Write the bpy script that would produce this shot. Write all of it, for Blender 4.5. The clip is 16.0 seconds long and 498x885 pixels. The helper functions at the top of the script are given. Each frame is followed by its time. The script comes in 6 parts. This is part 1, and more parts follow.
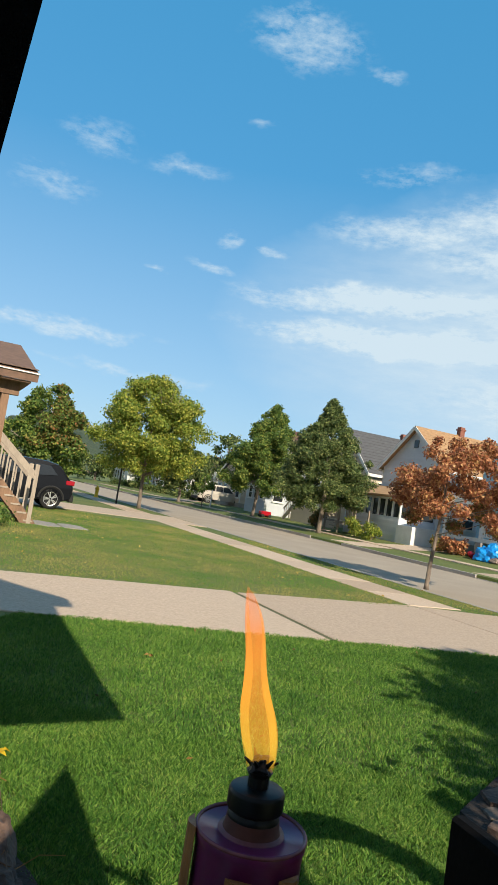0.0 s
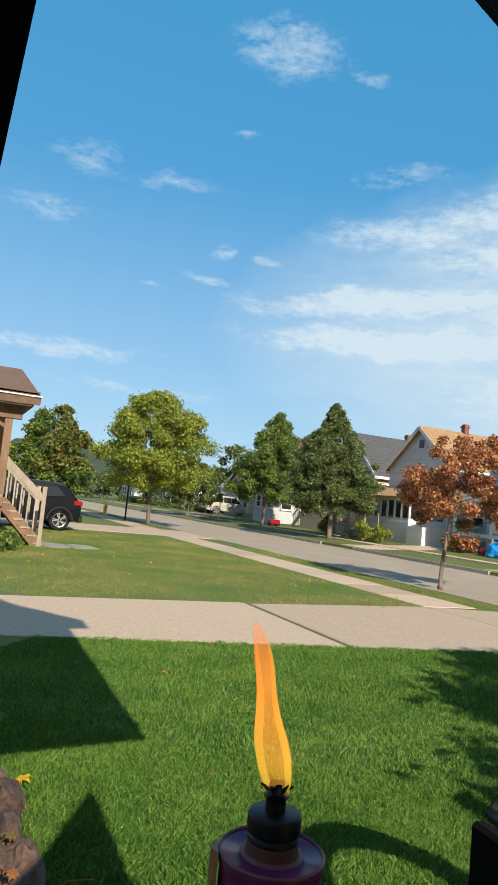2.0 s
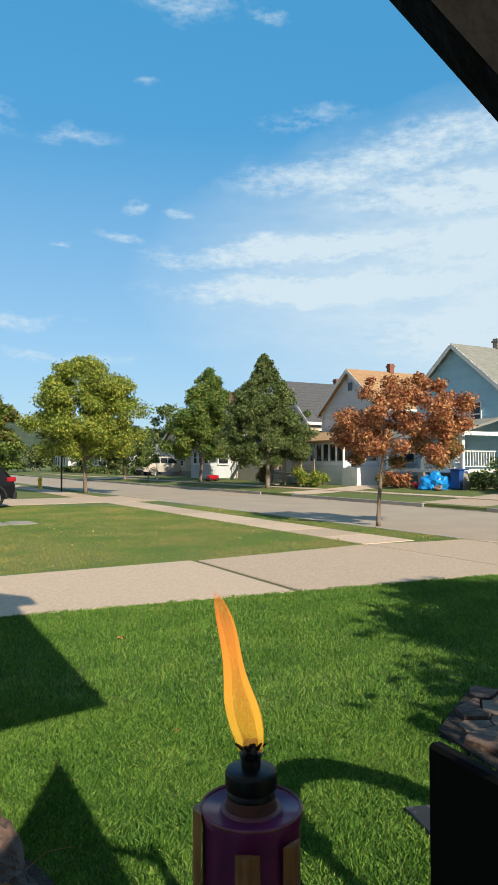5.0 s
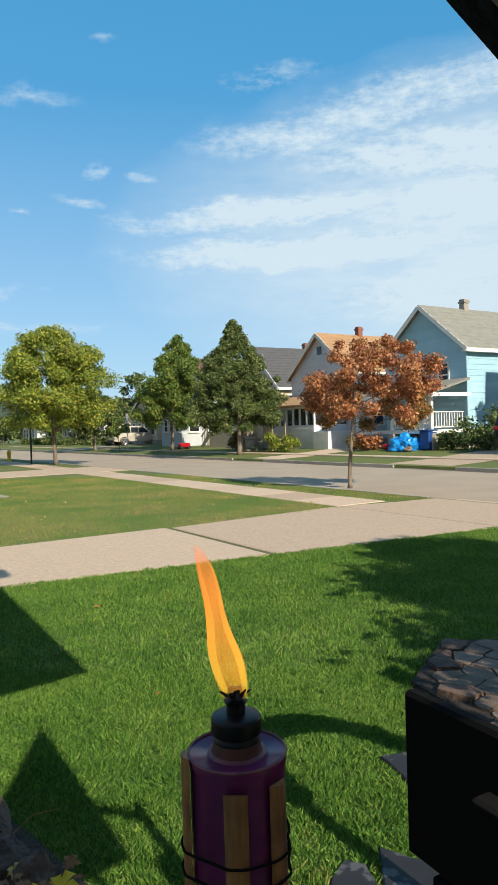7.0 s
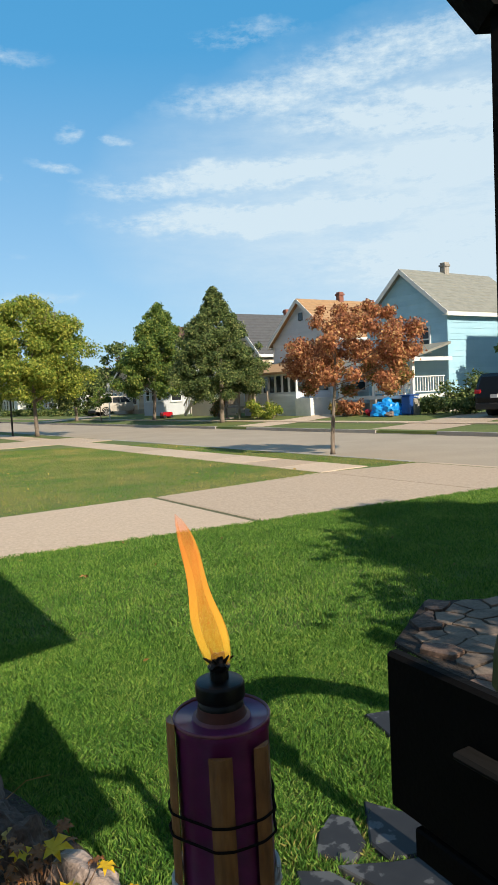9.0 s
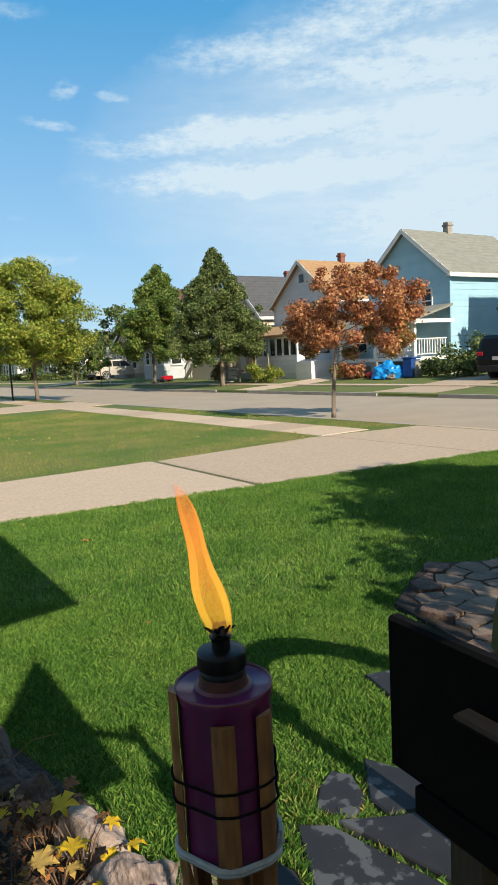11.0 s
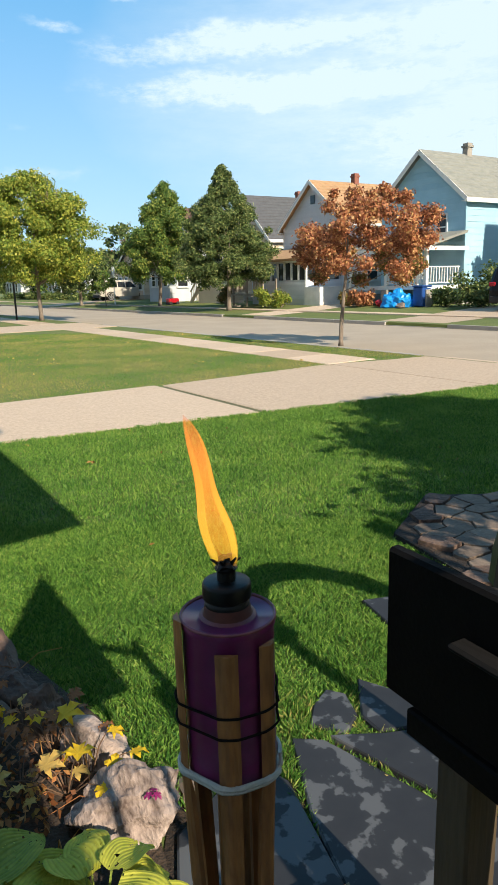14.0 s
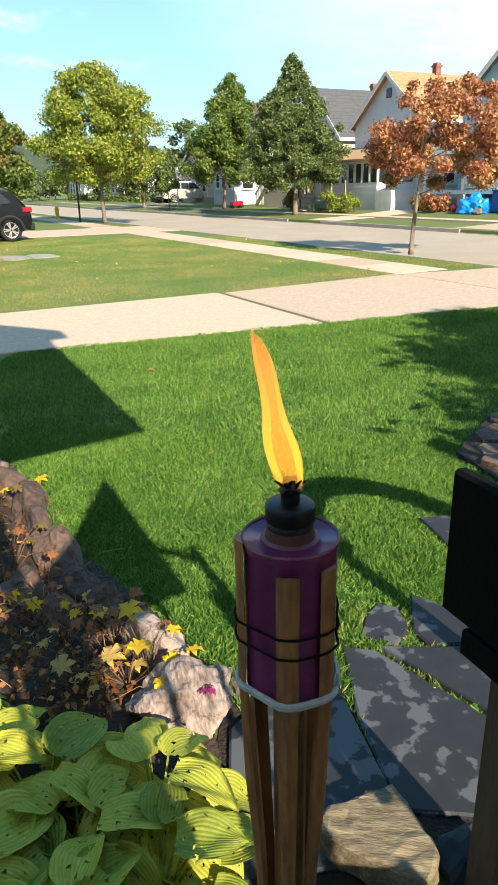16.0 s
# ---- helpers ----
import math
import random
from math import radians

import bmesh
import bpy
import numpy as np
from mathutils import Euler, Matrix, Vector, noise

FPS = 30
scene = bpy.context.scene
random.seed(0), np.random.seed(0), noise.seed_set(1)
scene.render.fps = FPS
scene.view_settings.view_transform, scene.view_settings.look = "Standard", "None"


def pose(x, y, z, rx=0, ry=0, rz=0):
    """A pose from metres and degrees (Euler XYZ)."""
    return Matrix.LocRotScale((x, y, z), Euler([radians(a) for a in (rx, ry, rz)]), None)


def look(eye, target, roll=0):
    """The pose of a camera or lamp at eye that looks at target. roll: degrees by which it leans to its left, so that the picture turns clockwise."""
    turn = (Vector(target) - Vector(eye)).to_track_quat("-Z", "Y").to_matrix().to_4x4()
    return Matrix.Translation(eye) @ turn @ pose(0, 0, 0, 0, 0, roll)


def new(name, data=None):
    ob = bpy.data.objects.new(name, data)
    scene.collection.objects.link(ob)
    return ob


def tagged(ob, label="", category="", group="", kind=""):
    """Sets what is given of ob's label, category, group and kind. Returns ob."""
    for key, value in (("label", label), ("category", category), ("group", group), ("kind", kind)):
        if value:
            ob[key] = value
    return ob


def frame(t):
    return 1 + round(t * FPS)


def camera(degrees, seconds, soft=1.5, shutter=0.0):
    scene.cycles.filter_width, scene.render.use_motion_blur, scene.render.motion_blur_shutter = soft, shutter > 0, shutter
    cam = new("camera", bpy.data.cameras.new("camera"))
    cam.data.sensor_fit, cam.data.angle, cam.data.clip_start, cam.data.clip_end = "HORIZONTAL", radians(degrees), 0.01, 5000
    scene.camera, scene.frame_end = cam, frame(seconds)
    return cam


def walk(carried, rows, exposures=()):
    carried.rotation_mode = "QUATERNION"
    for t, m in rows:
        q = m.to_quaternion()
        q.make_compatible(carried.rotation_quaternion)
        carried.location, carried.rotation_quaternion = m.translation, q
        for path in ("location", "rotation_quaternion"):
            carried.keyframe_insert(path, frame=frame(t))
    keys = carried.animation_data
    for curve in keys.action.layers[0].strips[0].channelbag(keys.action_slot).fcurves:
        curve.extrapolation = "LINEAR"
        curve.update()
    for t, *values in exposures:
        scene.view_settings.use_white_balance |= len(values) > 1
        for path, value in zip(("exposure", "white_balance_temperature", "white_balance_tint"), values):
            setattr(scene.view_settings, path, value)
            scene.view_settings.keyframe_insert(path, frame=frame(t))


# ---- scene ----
cam = camera(40.0, 16.0, soft=1.0)

PATH = [
    (0, (-0.024, -0.144, 1.529), (-0.342, 1.824, 1.684), 8.9),
    (0.5, (-0.021, -0.152, 1.535), (-0.358, 1.813, 1.695), 8.2),
    (1, (-0.02, -0.15, 1.535), (-0.388, 1.81, 1.683), 7.9),
    (1.5, (-0.017, -0.16, 1.538), (-0.353, 1.806, 1.682), 6.9),
    (2, (-0.016, -0.177, 1.554), (-0.351, 1.787, 1.734), 5.6),
    (2.5, (-0.034, -0.169, 1.572), (-0.361, 1.798, 1.724), 5.4),
    (3, (-0.031, -0.175, 1.574), (-0.321, 1.799, 1.722), 3.3),
    (3.5, (-0.032, -0.186, 1.583), (-0.268, 1.794, 1.728), 1.9),
    (4, (-0.026, -0.186, 1.574), (-0.22, 1.801, 1.691), 0.9),
    (6.5, (-0.025, -0.181, 1.565), (-0.101, 1.818, 1.55), -1.2),
    (7, (-0.03, -0.188, 1.558), (-0.083, 1.81, 1.517), -1.8),
    (7.5, (-0.025, -0.177, 1.561), (-0.053, 1.822, 1.492), -2.2),
    (8, (-0.027, -0.172, 1.561), (-0.044, 1.825, 1.451), -2.2),
    (8.5, (-0.025, -0.178, 1.561), (-0.037, 1.818, 1.431), -2.5),
    (9, (-0.026, -0.187, 1.559), (-0.033, 1.808, 1.422), -2.8),
    (11.5, (-0.026, -0.17, 1.563), (-0.041, 1.81, 1.282), -3.1),
    (12, (-0.026, -0.169, 1.564), (-0.032, 1.804, 1.239), -3.1),
    (12.5, (-0.027, -0.162, 1.559), (-0.026, 1.801, 1.174), -3.2),
    (13, (-0.025, -0.16, 1.562), (-0.036, 1.794, 1.132), -3.5),
    (13.5, (-0.03, -0.156, 1.564), (-0.058, 1.784, 1.08), -3.1),
    (14, (-0.031, -0.159, 1.566), (-0.066, 1.788, 1.112), -1.6),
    (14.5, (-0.032, -0.148, 1.566), (-0.119, 1.773, 1.018), -2.3),
    (15, (-0.038, -0.141, 1.567), (-0.165, 1.756, 0.947), -2.0),
    (15.5, (-0.041, -0.132, 1.565), (-0.21, 1.726, 0.845), -2.1),
    (16, (-0.04, -0.128, 1.565), (-0.248, 1.733, 0.865), -1.2),
]
walk(cam, [(r[0], look(*r[1:])) for r in PATH], [(0.0, 0.36), (9.0, 0.39), (12.5, 0.48), (14.0, 0.66), (15.0, 0.84), (16.0, 1.1)])

# ---- daylight ----
SUN_DIR = Vector((0.53, -0.85, 0.60)).normalized()      # towards the sun
world = bpy.data.worlds.new("sky")
scene.world = world
world.use_nodes = True
wn = world.node_tree
sky = wn.nodes.new("ShaderNodeTexSky")
sky.sky_type = "NISHITA"
sky.sun_disc = False
sky.sun_elevation = math.asin(SUN_DIR.z)
sky.sun_rotation = math.atan2(SUN_DIR.x, SUN_DIR.y)
sky.air_density, sky.dust_density, sky.ozone_density = 1.0, 0.6, 2.0
wn.nodes["Background"].inputs["Strength"].default_value = 0.12
tint = wn.nodes.new("ShaderNodeMix")
tint.data_type, tint.blend_type = "RGBA", "MIX"
tint.inputs["Factor"].default_value = 0.67
tint.inputs["B"].default_value = (0.22, 2.42, 4.75, 1)
wn.links.new(sky.outputs[0], tint.inputs["A"])
wn.links.new(tint.outputs["Result"], wn.nodes["Background"].inputs["Color"])
sun = new("sun", bpy.data.lights.new("sun", "SUN"))
sun.data.energy, sun.data.angle, sun.data.color = 5.0, radians(0.5), (1.0, 0.885, 0.70)
sun.rotation_euler = SUN_DIR.to_track_quat("Z", "Y").to_euler()

# ---- street grid: c runs away from the house across the street, s along it ----
STREET = Matrix.Rotation(math.atan2(0.5501, 0.8351), 4, "Z")


def cs(c, s, z=0.0):
    return STREET @ Vector((c, s, z))


def at_cs(c, s, z=0.0, turn=0.0):
    return Matrix.Translation(cs(c, s, z)) @ STREET @ Matrix.Rotation(radians(turn), 4, "Z")


# ---- materials ----
def material(name, a, b=None, scale=8.0, rough=0.8, bump=0.2, metal=0.0, fine=60.0, third=None, stretch=(1, 1, 1), island=False, spec=0.5, dist=0.01, third_at=0.78, vary=0.75, turn=0.0):
    """Two colours mixed by coarse and fine noise, with a relief of the same grain."""
    m = bpy.data.materials.new(name)
    m.use_nodes = True
    nt = m.node_tree
    bs = nt.nodes["Principled BSDF"]
    bs.inputs["Roughness"].default_value, bs.inputs["Metallic"].default_value = rough, metal
    bs.inputs["Specular IOR Level"].default_value = spec
    b = b or tuple(v * 0.75 for v in a)
    tc, mp = nt.nodes.new("ShaderNodeTexCoord"), nt.nodes.new("ShaderNodeMapping")
    mp.inputs["Scale"].default_value = stretch
    mp.inputs["Rotation"].default_value = (0, 0, radians(turn))
    nt.links.new(tc.outputs["Object"], mp.inputs["Vector"])
    n1, n2 = nt.nodes.new("ShaderNodeTexNoise"), nt.nodes.new("ShaderNodeTexNoise")
    for n, sc in ((n1, scale), (n2, fine)):
        n.inputs["Scale"].default_value, n.inputs["Detail"].default_value = sc, 4.0
        nt.links.new(mp.outputs[0], n.inputs["Vector"])
    add = nt.nodes.new("ShaderNodeMath")
    add.operation = "MULTIPLY_ADD"
    add.inputs[1].default_value = 0.45
    nt.links.new(n2.outputs["Fac"], add.inputs[0])
    mul = nt.nodes.new("ShaderNodeMath")
    mul.operation = "MULTIPLY"
    mul.inputs[1].default_value = 0.55
    nt.links.new(n1.outputs["Fac"], mul.inputs[0])
    nt.links.new(mul.outputs[0], add.inputs[2])
    src = add.outputs[0]
    if island:
        geo, mix = nt.nodes.new("ShaderNodeNewGeometry"), nt.nodes.new("ShaderNodeMath")
        mix.operation = "MULTIPLY_ADD"
        mix.inputs[1].default_value = vary
        mix.inputs[2].default_value = -vary / 2
        nt.links.new(geo.outputs["Random Per Island"], mix.inputs[0])
        plus = nt.nodes.new("ShaderNodeMath")
        nt.links.new(mix.outputs[0], plus.inputs[0])
        nt.links.new(src, plus.inputs[1])
        src = plus.outputs[0]
    else:
        inf, mix = nt.nodes.new("ShaderNodeObjectInfo"), nt.nodes.new("ShaderNodeMath")
        mix.operation = "MULTIPLY_ADD"
        mix.inputs[1].default_value = 0.24
        mix.inputs[2].default_value = -0.12
        nt.links.new(inf.outputs["Random"], mix.inputs[0])
        plus = nt.nodes.new("ShaderNodeMath")
        nt.links.new(mix.outputs[0], plus.inputs[0])
        nt.links.new(src, plus.inputs[1])
        src = plus.outputs[0]
    ramp = nt.nodes.new("ShaderNodeValToRGB")
    ramp.color_ramp.elements[0].position, ramp.color_ramp.elements[1].position = 0.3, 0.7
    ramp.color_ramp.elements[0].color, ramp.color_ramp.elements[1].color = (*b, 1), (*a, 1)
    if third:
        e = ramp.color_ramp.elements.new(third_at)
        e.color = (*third, 1)
    nt.links.new(src, ramp.inputs[0])
    nt.links.new(ramp.outputs[0], bs.inputs["Base Color"])
    if bump:
        bp = nt.nodes.new("ShaderNodeBump")
        bp.inputs["Strength"].default_value, bp.inputs["Distance"].default_value = bump, dist
        nt.links.new(add.outputs[0], bp.inputs["Height"])
        nt.links.new(bp.outputs[0], bs.inputs["Normal"])
    return m


def leafy(name, a, b, third=None, glow=0.35, scale=1.2, vary=0.75):
    """Foliage: a matt leaf that lets part of the light through."""
    m = material(name, a, b, scale, 0.55, 0.0, island=True, third=third, spec=0.25, vary=vary)
    nt = m.node_tree
    bs = nt.nodes["Principled BSDF"]
    ramp = [n for n in nt.nodes if n.type == "VALTORGB"][0]
    tr, mx = nt.nodes.new("ShaderNodeBsdfTranslucent"), nt.nodes.new("ShaderNodeMixShader")
    mx.inputs[0].default_value = glow
    nt.links.new(ramp.outputs[0], tr.inputs[0])
    nt.links.new(bs.outputs[0], mx.inputs[1])
    nt.links.new(tr.outputs[0], mx.inputs[2])
    nt.links.new(mx.outputs[0], nt.nodes["Material Output"].inputs[0])
    return m


M_SOIL = material("turf", (0.15, 0.165, 0.04), (0.05, 0.1, 0.018), 0.55, 0.95, 0.6, fine=24, third=(0.24, 0.19, 0.075), dist=0.03)
M_GRASS = leafy("grass_blades", (0.2, 0.36, 0.056), (0.05, 0.14, 0.022), (0.29, 0.38, 0.085), 0.3, 1.6, 0.6)
M_DRYGRASS = leafy("dry_grass_blades", (0.42, 0.33, 0.11), (0.085, 0.22, 0.03), (0.52, 0.4, 0.16), 0.3, 0.6, 0.2)
for n in M_DRYGRASS.node_tree.nodes:
    if n.type == "VALTORGB":
        n.color_ramp.elements[0].position, n.color_ramp.elements[1].position = 0.42, 0.62
M_ROAD = material("worn_asphalt", (0.46, 0.375, 0.285), (0.35, 0.285, 0.215), 0.6, 0.9, 0.3, fine=20)
M_CONC = material("old_concrete", (0.6, 0.46, 0.34), (0.39, 0.292, 0.21), 24, 0.92, 0.8, fine=75, dist=0.006, third=(0.7, 0.56, 0.44), third_at=0.72)
M_JOINT = material("joint_dirt", (0.15, 0.13, 0.065), (0.07, 0.08, 0.028), 8, 0.95, 0.4)
M_KERB = material("kerb_concrete", (0.42, 0.38, 0.33), (0.28, 0.26, 0.23), 1.5, 0.9, 0.4)
M_WHITE = material("white_paint", (0.78, 0.78, 0.76), (0.6, 0.6, 0.58), 3, 0.6, 0.1)
M_GREYSIDING = material("grey_siding", (0.68, 0.71, 0.75), (0.57, 0.6, 0.64), 1.5, 0.65, 0.15)
M_BLUESIDING = material("pale_blue_siding", (0.36, 0.58, 0.7), (0.28, 0.48, 0.6), 1.2, 0.7, 0.2)
M_CREAM = material("cream_siding", (0.66, 0.55, 0.43), (0.55, 0.45, 0.35), 1.5, 0.7, 0.15)
M_PALESIDING = material("pale_grey_siding", (0.55, 0.58, 0.62), (0.45, 0.48, 0.52), 1.5, 0.7, 0.15)
M_TANROOF = material("tan_shingles", (0.44, 0.27, 0.14), (0.28, 0.17, 0.09), 3, 0.9, 0.6, fine=9)
M_GREYROOF = material("grey_green_shingles", (0.25, 0.25, 0.22), (0.16, 0.165, 0.15), 3, 0.9, 0.6, fine=9)
M_DARKROOF = material("charcoal_shingles", (0.09, 0.092, 0.1), (0.055, 0.055, 0.06), 3, 0.9, 0.6, fine=9)
M_REDROOF = material("red_brown_shingles", (0.16, 0.075, 0.06), (0.09, 0.045, 0.04), 3, 0.9, 0.6, fine=9)
M_BRICK = material("chimney_brick", (0.3, 0.12, 0.08), (0.2, 0.08, 0.06), 6, 0.9, 0.5)
M_STONE = material("chimney_stone", (0.35, 0.32, 0.28), (0.2, 0.18, 0.16), 6, 0.9, 0.5)
M_DARKGLASS = material("window_glass", (0.03, 0.035, 0.04), (0.02, 0.022, 0.025), 2, 0.06, 0.0)
M_WOODNEW = material("cedar_timber", (0.27, 0.155, 0.09), (0.14, 0.08, 0.05), 5, 0.75, 0.4, fine=40, stretch=(1, 1, 0.15))
M_WOODGREY = material("weathered_timber", (0.42, 0.35, 0.28), (0.26, 0.21, 0.17), 5, 0.85, 0.5, fine=40, stretch=(1, 1, 0.15))
M_POST = material("weathered_post", (0.075, 0.05, 0.024), (0.02, 0.013, 0.007), 8, 0.85, 0.6, fine=70, stretch=(1, 1, 0.12))
M_BLACKWOOD = material("black_painted_wood", (0.0085, 0.007, 0.0062), (0.0045, 0.0038, 0.0033), 9, 0.7, 0.35, fine=90, spec=0.06)
M_LEDGE = material("worn_grey_wood", (0.013, 0.0115, 0.01), (0.006, 0.005, 0.0045), 9, 0.85, 0.5, fine=60, stretch=(0.2, 1, 1), spec=0.15)
M_PORCHROOF = material("brown_shingles", (0.2, 0.12, 0.085), (0.12, 0.075, 0.055), 4, 0.9, 0.6, fine=14)
M_BARK = material("bark", (0.27, 0.215, 0.17), (0.12, 0.093, 0.072), 6, 0.95, 0.8, fine=30, stretch=(1, 1, 0.3))
M_YELLEAF = leafy("yellow_green_leaves", (0.33, 0.37, 0.06), (0.13, 0.2, 0.03), (0.46, 0.44, 0.08))
M_GREENLEAF = leafy("green_leaves", (0.17, 0.25, 0.05), (0.06, 0.115, 0.024), (0.3, 0.32, 0.07), 0.3)
M_DARKLEAF = leafy("dark_green_leaves", (0.15, 0.2, 0.06), (0.045, 0.08, 0.024), (0.27, 0.29, 0.1), 0.25)
M_REDLEAF = leafy("rust_red_leaves", (0.56, 0.25, 0.115), (0.27, 0.1, 0.052), (0.6, 0.37, 0.16))
M_TURNLEAF = leafy("turning_leaves", (0.26, 0.2, 0.055), (0.11, 0.11, 0.03), (0.42, 0.19, 0.075))
M_CARBLACK = material("black_car_paint", (0.008, 0.009, 0.012), (0.006, 0.007, 0.009), 2, 0.2, 0.0, spec=0.2)
M_CARTAN = material("tan_silver_car_paint", (0.58, 0.53, 0.46), (0.5, 0.45, 0.39), 2, 0.3, 0.0, metal=0.3)
M_TYRE = material("tyre_rubber", (0.02, 0.02, 0.02), (0.012, 0.012, 0.012), 20, 0.85, 0.3)
M_ALLOY = material("alloy_rim", (0.6, 0.6, 0.6), (0.45, 0.45, 0.46), 6, 0.3, 0.0, metal=0.8)
M_REDLAMP = material("red_lamp_glass", (0.4, 0.01, 0.02), (0.3, 0.01, 0.02), 6, 0.15, 0.0)
M_PLATE = material("plate", (0.6, 0.6, 0.62), (0.5, 0.5, 0.52), 6, 0.5, 0.0)
M_TARP = material("blue_tarp", (0.01, 0.3, 0.75), (0.01, 0.2, 0.6), 3, 0.4, 0.4, fine=12, dist=0.05)
M_BIN = material("blue_bin_plastic", (0.012, 0.07, 0.28), (0.01, 0.05, 0.2), 3, 0.5, 0.1)
M_IRON = material("black_iron", (0.015, 0.015, 0.015), (0.01, 0.01, 0.01), 8, 0.5, 0.2)
M_YELLOW = material("hydrant_yellow", (0.75, 0.5, 0.02), (0.6, 0.4, 0.02), 8, 0.5, 0.2)
M_HILL = material("wooded_hill", (0.06, 0.085, 0.045), (0.025, 0.042, 0.028), 0.06, 1.0, 0.9, fine=0.15, dist=6.0)
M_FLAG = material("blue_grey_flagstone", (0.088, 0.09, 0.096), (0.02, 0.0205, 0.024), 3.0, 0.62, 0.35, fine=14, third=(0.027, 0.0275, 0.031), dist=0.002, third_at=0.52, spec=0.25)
# Steep ramp paints sunlit dapples and shade into the slate's own blotches
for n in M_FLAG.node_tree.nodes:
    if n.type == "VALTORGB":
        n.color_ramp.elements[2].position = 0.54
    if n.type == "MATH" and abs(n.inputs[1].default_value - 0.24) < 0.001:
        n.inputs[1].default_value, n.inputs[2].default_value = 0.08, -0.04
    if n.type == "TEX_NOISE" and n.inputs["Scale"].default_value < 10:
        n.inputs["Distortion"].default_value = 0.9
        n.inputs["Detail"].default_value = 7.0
M_PATIO = material("brown_grey_flagstone", (0.21, 0.15, 0.108), (0.07, 0.05, 0.037), 7, 0.85, 0.7, fine=45, third=(0.3, 0.22, 0.16))
M_ROCKPINK = material("pinkish_granite", (0.46, 0.36, 0.31), (0.07, 0.045, 0.036), 11, 0.88, 1.0, fine=55, third=(0.62, 0.53, 0.48), stretch=(1.8, 0.5, 1.2), dist=0.02, turn=25, third_at=0.74)
M_ROCKBROWN = material("red_brown_rock", (0.17, 0.105, 0.075), (0.035, 0.02, 0.015), 9, 0.9, 1.0, fine=45, third=(0.24, 0.16, 0.12), dist=0.02)
M_ROCKTAN = material("tan_layered_rock", (0.44, 0.36, 0.23), (0.09, 0.066, 0.038), 34, 0.9, 1.0, fine=170, third=(0.22, 0.17, 0.1), third_at=0.5, stretch=(0.3, 1.8, 1), dist=0.006, turn=48)
M_BEDSOIL = material("garden_mulch", (0.055, 0.034, 0.021), (0.016, 0.01, 0.007), 14, 0.95, 1.0, fine=70, dist=0.03)
M_BAMBOO = material("split_bamboo", (0.44, 0.18, 0.052), (0.1, 0.036, 0.014), 34, 0.55, 0.3, fine=130, stretch=(1, 1, 0.22))
M_PURPLE = material("purple_enamel", (0.28, 0.032, 0.145), (0.13, 0.014, 0.07), 7, 0.28, 0.08, fine=50, spec=0.6)
M_LID = material("sooty_purple_lid", (0.34, 0.105, 0.11), (0.11, 0.035, 0.035), 14, 0.42, 0.1, fine=60, metal=0.15, spec=0.3)
M_RUST = material("heat_browned_metal", (0.13, 0.04, 0.024), (0.04, 0.014, 0.01), 20, 0.6, 0.2, spec=0.2)
M_CAP = material("black_burner_cap", (0.008, 0.0075, 0.007), (0.005, 0.005, 0.005), 14, 0.42, 0.1, spec=0.3)
M_WIRE = material("dark_wire", (0.012, 0.008, 0.007), (0.008, 0.006, 0.005), 14, 0.9, 0.1, spec=0.08)
M_CORD = material("grey_white_cord", (0.5, 0.48, 0.42), (0.32, 0.3, 0.26), 18, 0.9, 0.6, fine=120)
M_HOSTA = leafy("pale_hosta", (0.74, 0.64, 0.1), (0.4, 0.42, 0.05), (0.84, 0.76, 0.26), 0.3, 5)
M_HOSTADARK = leafy("green_hosta", (0.34, 0.38, 0.075), (0.16, 0.22, 0.04), (0.48, 0.48, 0.12), 0.3, 6)
M_FADEDLEAF = leafy("faded_green_leaf", (0.24, 0.17, 0.05), (0.1, 0.075, 0.025), (0.36, 0.27, 0.09), 0.3, 9)
M_YELPETAL = leafy("bright_yellow_leaf", (0.85, 0.58, 0.03), (0.7, 0.42, 0.02), (0.88, 0.68, 0.1), 0.4, 9)
M_PALELEAF = leafy("pale_yellow_leaf", (0.7, 0.48, 0.14), (0.46, 0.3, 0.08), None, 0.4, 9)
M_BROWNLEAF = leafy("withered_brown_leaf", (0.36, 0.15, 0.05), (0.16, 0.06, 0.024), (0.46, 0.24, 0.08), 0.2, 9)
M_MAGENTA = leafy("magenta_leaf", (0.32, 0.025, 0.15), (0.2, 0.015, 0.09), None, 0.3, 9)
M_STEM = material("stem", (0.16, 0.09, 0.05), (0.09, 0.05, 0.03), 30, 0.8, 0.2)


